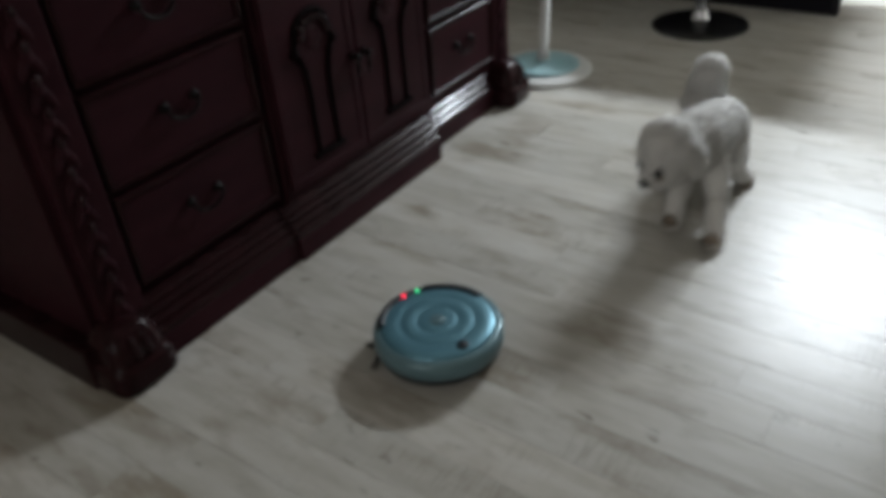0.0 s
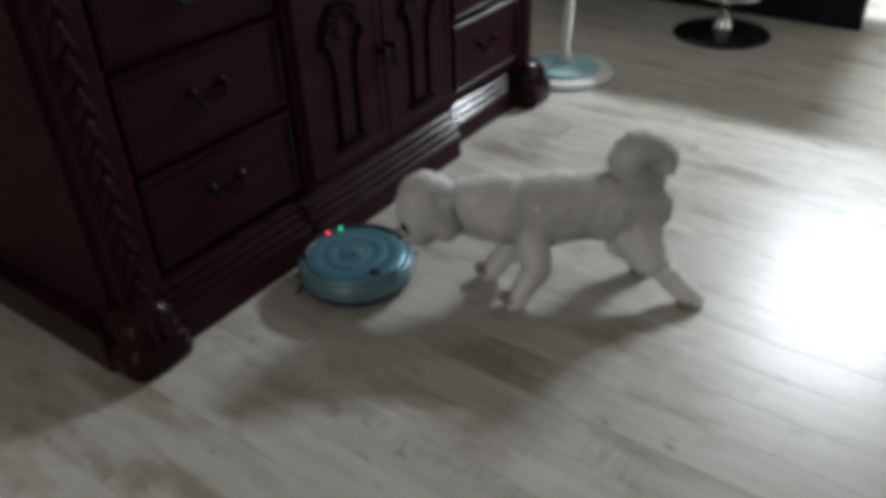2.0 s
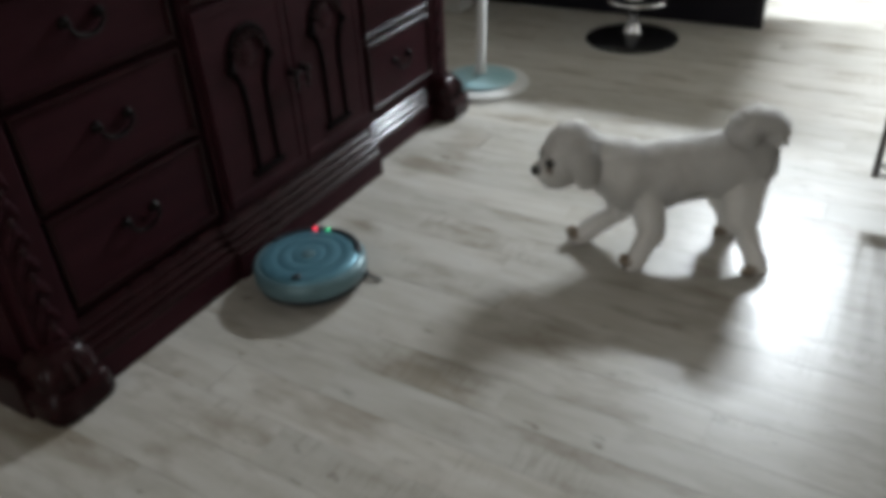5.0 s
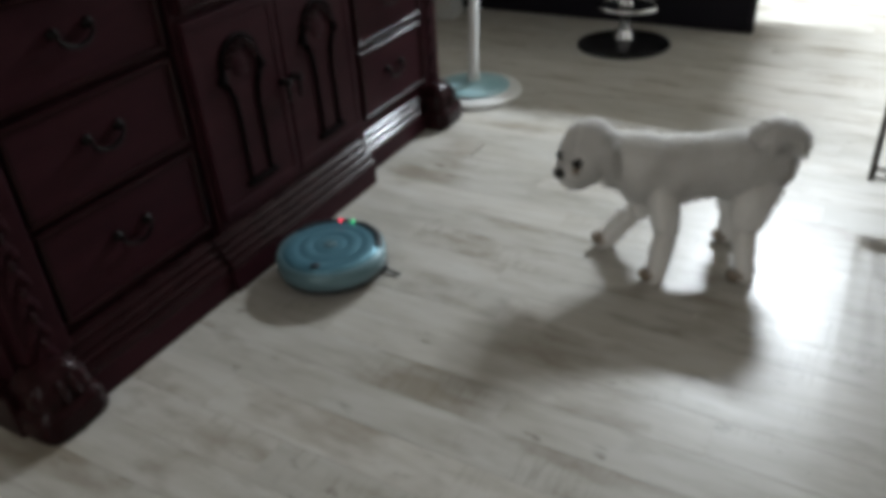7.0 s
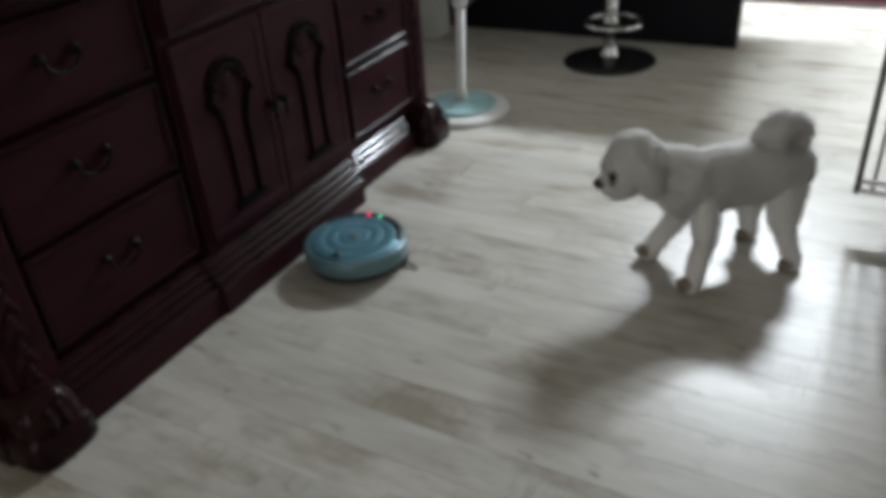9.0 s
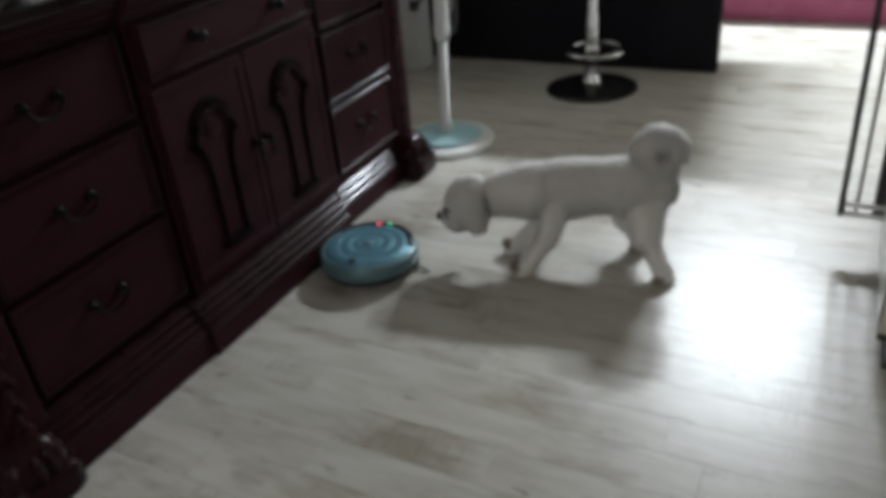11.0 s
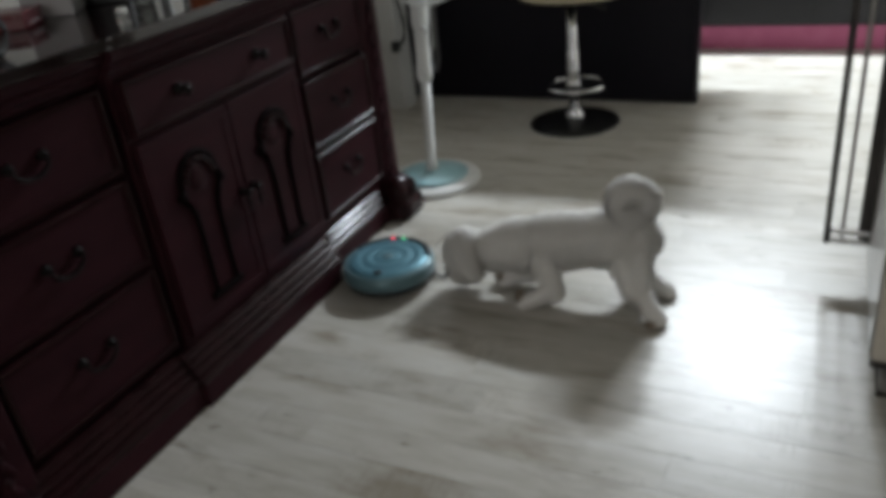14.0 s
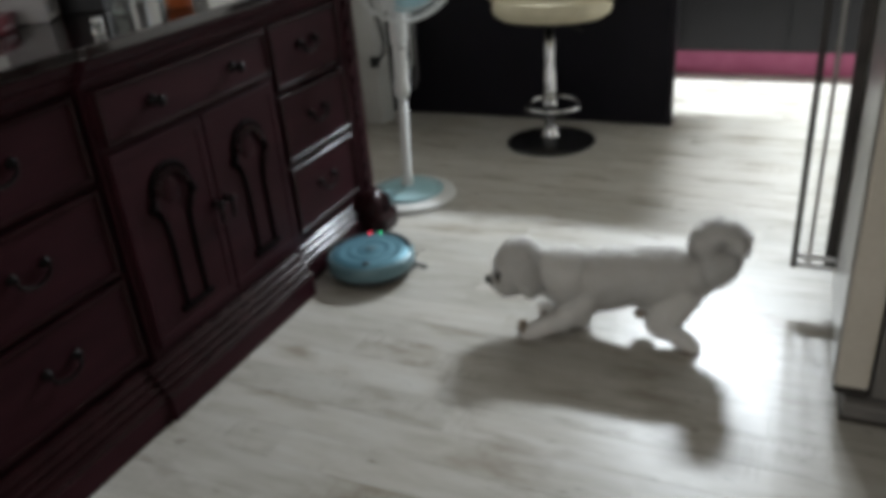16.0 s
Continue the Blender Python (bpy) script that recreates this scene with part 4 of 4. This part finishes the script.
# time, withers, rump, head, head yaw and pitch, tail, near and far fore paw, near and far hind paw
DOG = [
    (0, (0.949, -0.059, 0.336), (0.928, 0.310, 0.243), (0.928, -0.211, 0.297), -118, -50, (0.853, 0.331, 0.292), (1.067, -0.164, 0.000), (0.925, -0.122, 0.000), (1.036, 0.248, 0.000), (0.961, 0.304, 0.000)),
    (0.5, (0.731, -0.395, 0.273), (0.849, -0.151, 0.282), (0.634, -0.624, 0.186), -122, -38, (0.839, -0.141, 0.358), (0.722, -0.541, 0.000), (0.670, -0.550, 0.000), (0.979, -0.210, 0.000), (0.794, -0.104, 0.000)),
    (1, (0.680, -0.483, 0.285), (0.834, -0.238, 0.323), (0.564, -0.680, 0.205), -128, -40, (0.847, -0.205, 0.364), (0.709, -0.560, 0.000), (0.638, -0.566, 0.000), (0.999, -0.204, 0.000), (0.845, -0.180, 0.000)),
    (1.5, (0.592, -0.589, 0.301), (0.825, -0.322, 0.283), (0.479, -0.744, 0.219), -135, -48, (0.837, -0.292, 0.331), (0.668, -0.637, 0.000), (0.603, -0.576, 0.000), (1.040, -0.247, 0.000), (0.840, -0.252, 0.000)),
    (2, (0.577, -0.613, 0.309), (0.859, -0.405, 0.318), (0.442, -0.726, 0.252), -140, -48, (0.868, -0.386, 0.364), (0.670, -0.689, 0.000), (0.540, -0.616, 0.000), (1.060, -0.418, 0.000), (0.894, -0.347, 0.000)),
    (2.5, (0.920, -0.365, 0.265), (1.140, -0.143, 0.293), (0.807, -0.481, 0.234), -140, -18, (1.222, -0.064, 0.296), (0.913, -0.489, 0.000), (0.884, -0.385, 0.050), (1.262, -0.235, 0.000), (1.062, -0.127, 0.000)),
    (3, (1.033, -0.284, 0.239), (1.271, -0.044, 0.305), (0.969, -0.354, 0.185), -144, -23, (1.361, 0.041, 0.316), (1.015, -0.394, 0.000), (0.964, -0.341, 0.050), (1.372, -0.158, 0.000), (1.236, 0.008, 0.000)),
    (3.5, (1.043, -0.269, 0.246), (1.286, -0.044, 0.286), (0.961, -0.351, 0.201), -140, -20, (1.376, 0.036, 0.281), (1.037, -0.368, 0.000), (0.970, -0.330, 0.050), (1.380, -0.157, 0.000), (1.252, 0.013, 0.000)),
    (4, (0.972, -0.268, 0.316), (1.206, -0.122, 0.327), (0.818, -0.312, 0.308), -144, -18, (1.261, -0.058, 0.367), (0.990, -0.304, 0.000), (0.826, -0.171, 0.000), (1.347, -0.115, 0.000), (1.239, 0.054, 0.000)),
    (4.5, (0.907, -0.194, 0.323), (1.180, -0.044, 0.328), (0.777, -0.271, 0.299), -138, -18, (1.242, -0.008, 0.340), (0.988, -0.318, 0.000), (0.837, -0.195, 0.000), (1.344, -0.141, 0.000), (1.234, 0.037, 0.000)),
    (5, (0.966, -0.144, 0.303), (1.200, -0.013, 0.338), (0.834, -0.214, 0.301), -142, -24, (1.270, 0.027, 0.350), (1.036, -0.255, 0.000), (0.839, -0.184, 0.000), (1.353, -0.124, 0.000), (1.232, 0.054, 0.000)),
    (7.5, (1.050, -0.099, 0.355), (1.287, 0.021, 0.350), (0.921, -0.173, 0.328), -118, -20, (1.370, 0.057, 0.325), (1.128, -0.244, 0.000), (0.956, -0.110, 0.000), (1.354, -0.136, 0.000), (1.246, 0.047, 0.000)),
    (8, (1.148, -0.035, 0.337), (1.340, 0.146, 0.316), (1.031, -0.149, 0.333), -145, -31, (1.421, 0.218, 0.293), (1.215, -0.184, 0.000), (1.056, -0.060, 0.000), (1.449, 0.033, 0.000), (1.305, 0.193, 0.000)),
    (8.5, (1.145, -0.027, 0.334), (1.334, 0.157, 0.330), (1.030, -0.136, 0.349), -144, -32, (1.356, 0.185, 0.351), (1.218, -0.162, 0.000), (1.060, -0.050, 0.000), (1.448, 0.045, 0.000), (1.298, 0.202, 0.000)),
    (9, (1.146, -0.029, 0.335), (1.335, 0.151, 0.332), (1.026, -0.140, 0.343), -145, -30, (1.357, 0.178, 0.354), (1.213, -0.178, 0.000), (1.052, -0.053, 0.000), (1.447, 0.044, 0.000), (1.304, 0.190, 0.000)),
    (9.2, (1.164, -0.025, 0.336), (1.339, 0.149, 0.333), (1.038, -0.143, 0.362), -125, -14, (1.361, 0.178, 0.353), (1.222, -0.175, 0.000), (1.066, -0.063, 0.000), (1.450, 0.043, 0.000), (1.307, 0.189, 0.000)),
    (11.5, (0.662, 0.046, 0.303), (0.974, 0.127, 0.320), (0.469, -0.030, 0.179), -168, -38, (1.033, 0.155, 0.365), (0.645, -0.089, 0.000), (0.572, 0.036, 0.000), (1.098, -0.009, 0.000), (0.989, 0.168, 0.000)),
    (12, (0.685, 0.060, 0.278), (0.975, 0.163, 0.311), (0.498, -0.025, 0.180), -165, -48, (1.012, 0.185, 0.346), (0.661, -0.087, 0.000), (0.574, 0.053, 0.000), (1.087, 0.026, 0.000), (0.986, 0.212, 0.000)),
    (12.5, (0.788, 0.077, 0.287), (1.105, 0.181, 0.327), (0.677, 0.026, 0.215), -165, -42, (1.172, 0.206, 0.343), (0.739, -0.036, 0.000), (0.735, 0.046, 0.050), (1.194, 0.092, 0.000), (1.082, 0.157, 0.050)),
    (13, (0.731, 0.059, 0.282), (1.004, 0.084, 0.298), (0.511, 0.016, 0.156), -175, -45, (1.065, 0.102, 0.352), (0.678, -0.044, 0.000), (0.609, 0.047, 0.000), (1.164, -0.029, 0.000), (1.094, 0.107, 0.000)),
    (13.5, (0.708, 0.084, 0.260), (0.968, 0.121, 0.282), (0.486, 0.030, 0.127), -172, -45, (1.040, 0.140, 0.323), (0.675, -0.010, 0.000), (0.616, 0.068, 0.000), (1.172, -0.034, 0.000), (1.112, 0.214, 0.050)),
    (14, (0.721, 0.046, 0.255), (0.996, 0.072, 0.288), (0.529, 0.008, 0.125), -175, -50, (1.051, 0.087, 0.337), (0.723, -0.059, 0.000), (0.612, 0.056, 0.000), (1.158, -0.053, 0.000), (1.158, 0.115, 0.000)),
    (14.5, (0.741, 0.051, 0.266), (0.983, 0.072, 0.298), (0.518, 0.013, 0.142), -178, -60, (1.039, 0.081, 0.323), (0.735, -0.055, 0.000), (0.615, 0.056, 0.000), (1.174, -0.061, 0.000), (1.161, 0.119, 0.000)),
    (15, (0.645, 0.067, 0.242), (0.921, 0.062, 0.291), (0.433, 0.050, 0.084), 178, -45, (0.988, 0.070, 0.337), (0.647, -0.035, 0.000), (0.576, 0.094, 0.000), (1.179, -0.080, 0.000), (1.061, 0.085, 0.000)),
    (15.3, (0.801, -0.026, 0.328), (1.115, 0.047, 0.338), (0.648, -0.074, 0.271), -165, -25, (1.206, 0.064, 0.323), (0.814, -0.081, 0.000), (0.723, -0.108, 0.000), (1.204, -0.117, 0.000), (1.052, 0.090, 0.000)),
    (15.5, (0.963, 0.017, 0.211), (1.212, 0.084, 0.248), (0.821, -0.024, 0.177), -165, -14, (1.388, 0.126, 0.250), (0.782, -0.101, 0.000), (0.801, -0.018, 0.050), (1.233, -0.025, 0.000), (1.168, 0.100, 0.000)),
    (15.7, (0.967, 0.009, 0.154), (1.228, 0.097, 0.259), (0.857, -0.025, 0.121), -165, -12, (1.300, 0.123, 0.287), (0.847, -0.071, 0.000), (0.815, -0.030, 0.000), (1.307, -0.023, 0.000), (1.231, 0.147, 0.000)),
    (16, (0.928, 0.005, 0.241), (1.261, 0.058, 0.279), (0.815, -0.018, 0.202), -160, -28, (1.377, 0.081, 0.313), (0.839, -0.093, 0.000), (0.872, 0.004, 0.050), (1.336, -0.023, 0.000), (1.194, 0.042, 0.050)),
]


def aim(origin, target, front):
    """A pose at origin whose -z axis points at target and whose x axis leans to front."""
    z = (Vector(origin) - Vector(target)).normalized()
    y = z.cross(Vector(front)).normalized()
    x = y.cross(z)
    return Matrix.Translation(origin) @ Matrix((x, y, z)).transposed().to_4x4()


def dog_rows():
    out = {k: [] for k in ("root", *dog_parts)}
    for t, wi, ru, he, yaw, pitch, ta, *feet in DOG:
        wi, ru = Vector(wi), Vector(ru)
        mid, way = (wi + ru) / 2, (wi - ru).normalized()
        heading = math.degrees(math.atan2(way.y, way.x))
        root = pose(mid.x, mid.y, 0, 0, 0, heading)
        inv = root.inverted()
        lean = math.degrees(math.asin(way.z))
        body = Matrix.Translation(mid) @ pose(0, 0, 0, 0, -lean, heading)
        he = Vector(he)
        chest = body @ Vector((0.11, 0, -0.075))
        gap = he - chest
        out["root"].append((t, root))
        out["body"].append((t, inv @ body))
        out["head"].append((t, inv @ Matrix.Translation(he) @ pose(0, 0, 0, 0, -(pitch + 14), yaw)))
        out["neck"].append((t, inv @ Matrix.Translation(chest + gap * 0.45) @ (gap.normalized()).to_track_quat("X", "Z").to_matrix().to_4x4()))
        out["tail"].append((t, inv @ Matrix.Translation(ta) @ pose(0, 0, 0, 0, -lean, heading)))
        for k, foot in zip("fgbc", feet):
            rear, side = k in "bc", 1 if k in "fb" else -1
            hip = body @ Vector((-0.165 if rear else 0.095, side * 0.042, -0.118))
            foot = Vector(foot)
            span = foot - hip
            d = min(span.length, LEG_A + LEG_B - 0.004)
            d = max(d, 0.06)
            along = span.normalized()
            front = Vector((way.x, way.y, 0)).normalized()
            bend = front if rear else -front
            bend = (bend - along * bend.dot(along)).normalized()
            q = (LEG_A**2 - LEG_B**2 + d * d) / (2 * d)
            knee = hip + along * q + bend * math.sqrt(max(0.0, LEG_A**2 - q * q))
            out[k + "a"].append((t, inv @ aim(hip, knee, front)))
            up = (knee - foot).normalized()
            out[k + "b"].append((t, inv @ aim(foot + up * (LEG_B - 0.002) + Vector((0, 0, 0.004)), foot + Vector((0, 0, 0.004)), front)))
    return out


def motions():
    walk(robot, [(t, pose(x, y, 0, 0, 0, a)) for t, x, y, a in ROBOT])
    rows = dog_rows()
    walk(dog, rows["root"])
    for k, ob in dog_parts.items():
        walk(ob, rows[k])


motions()
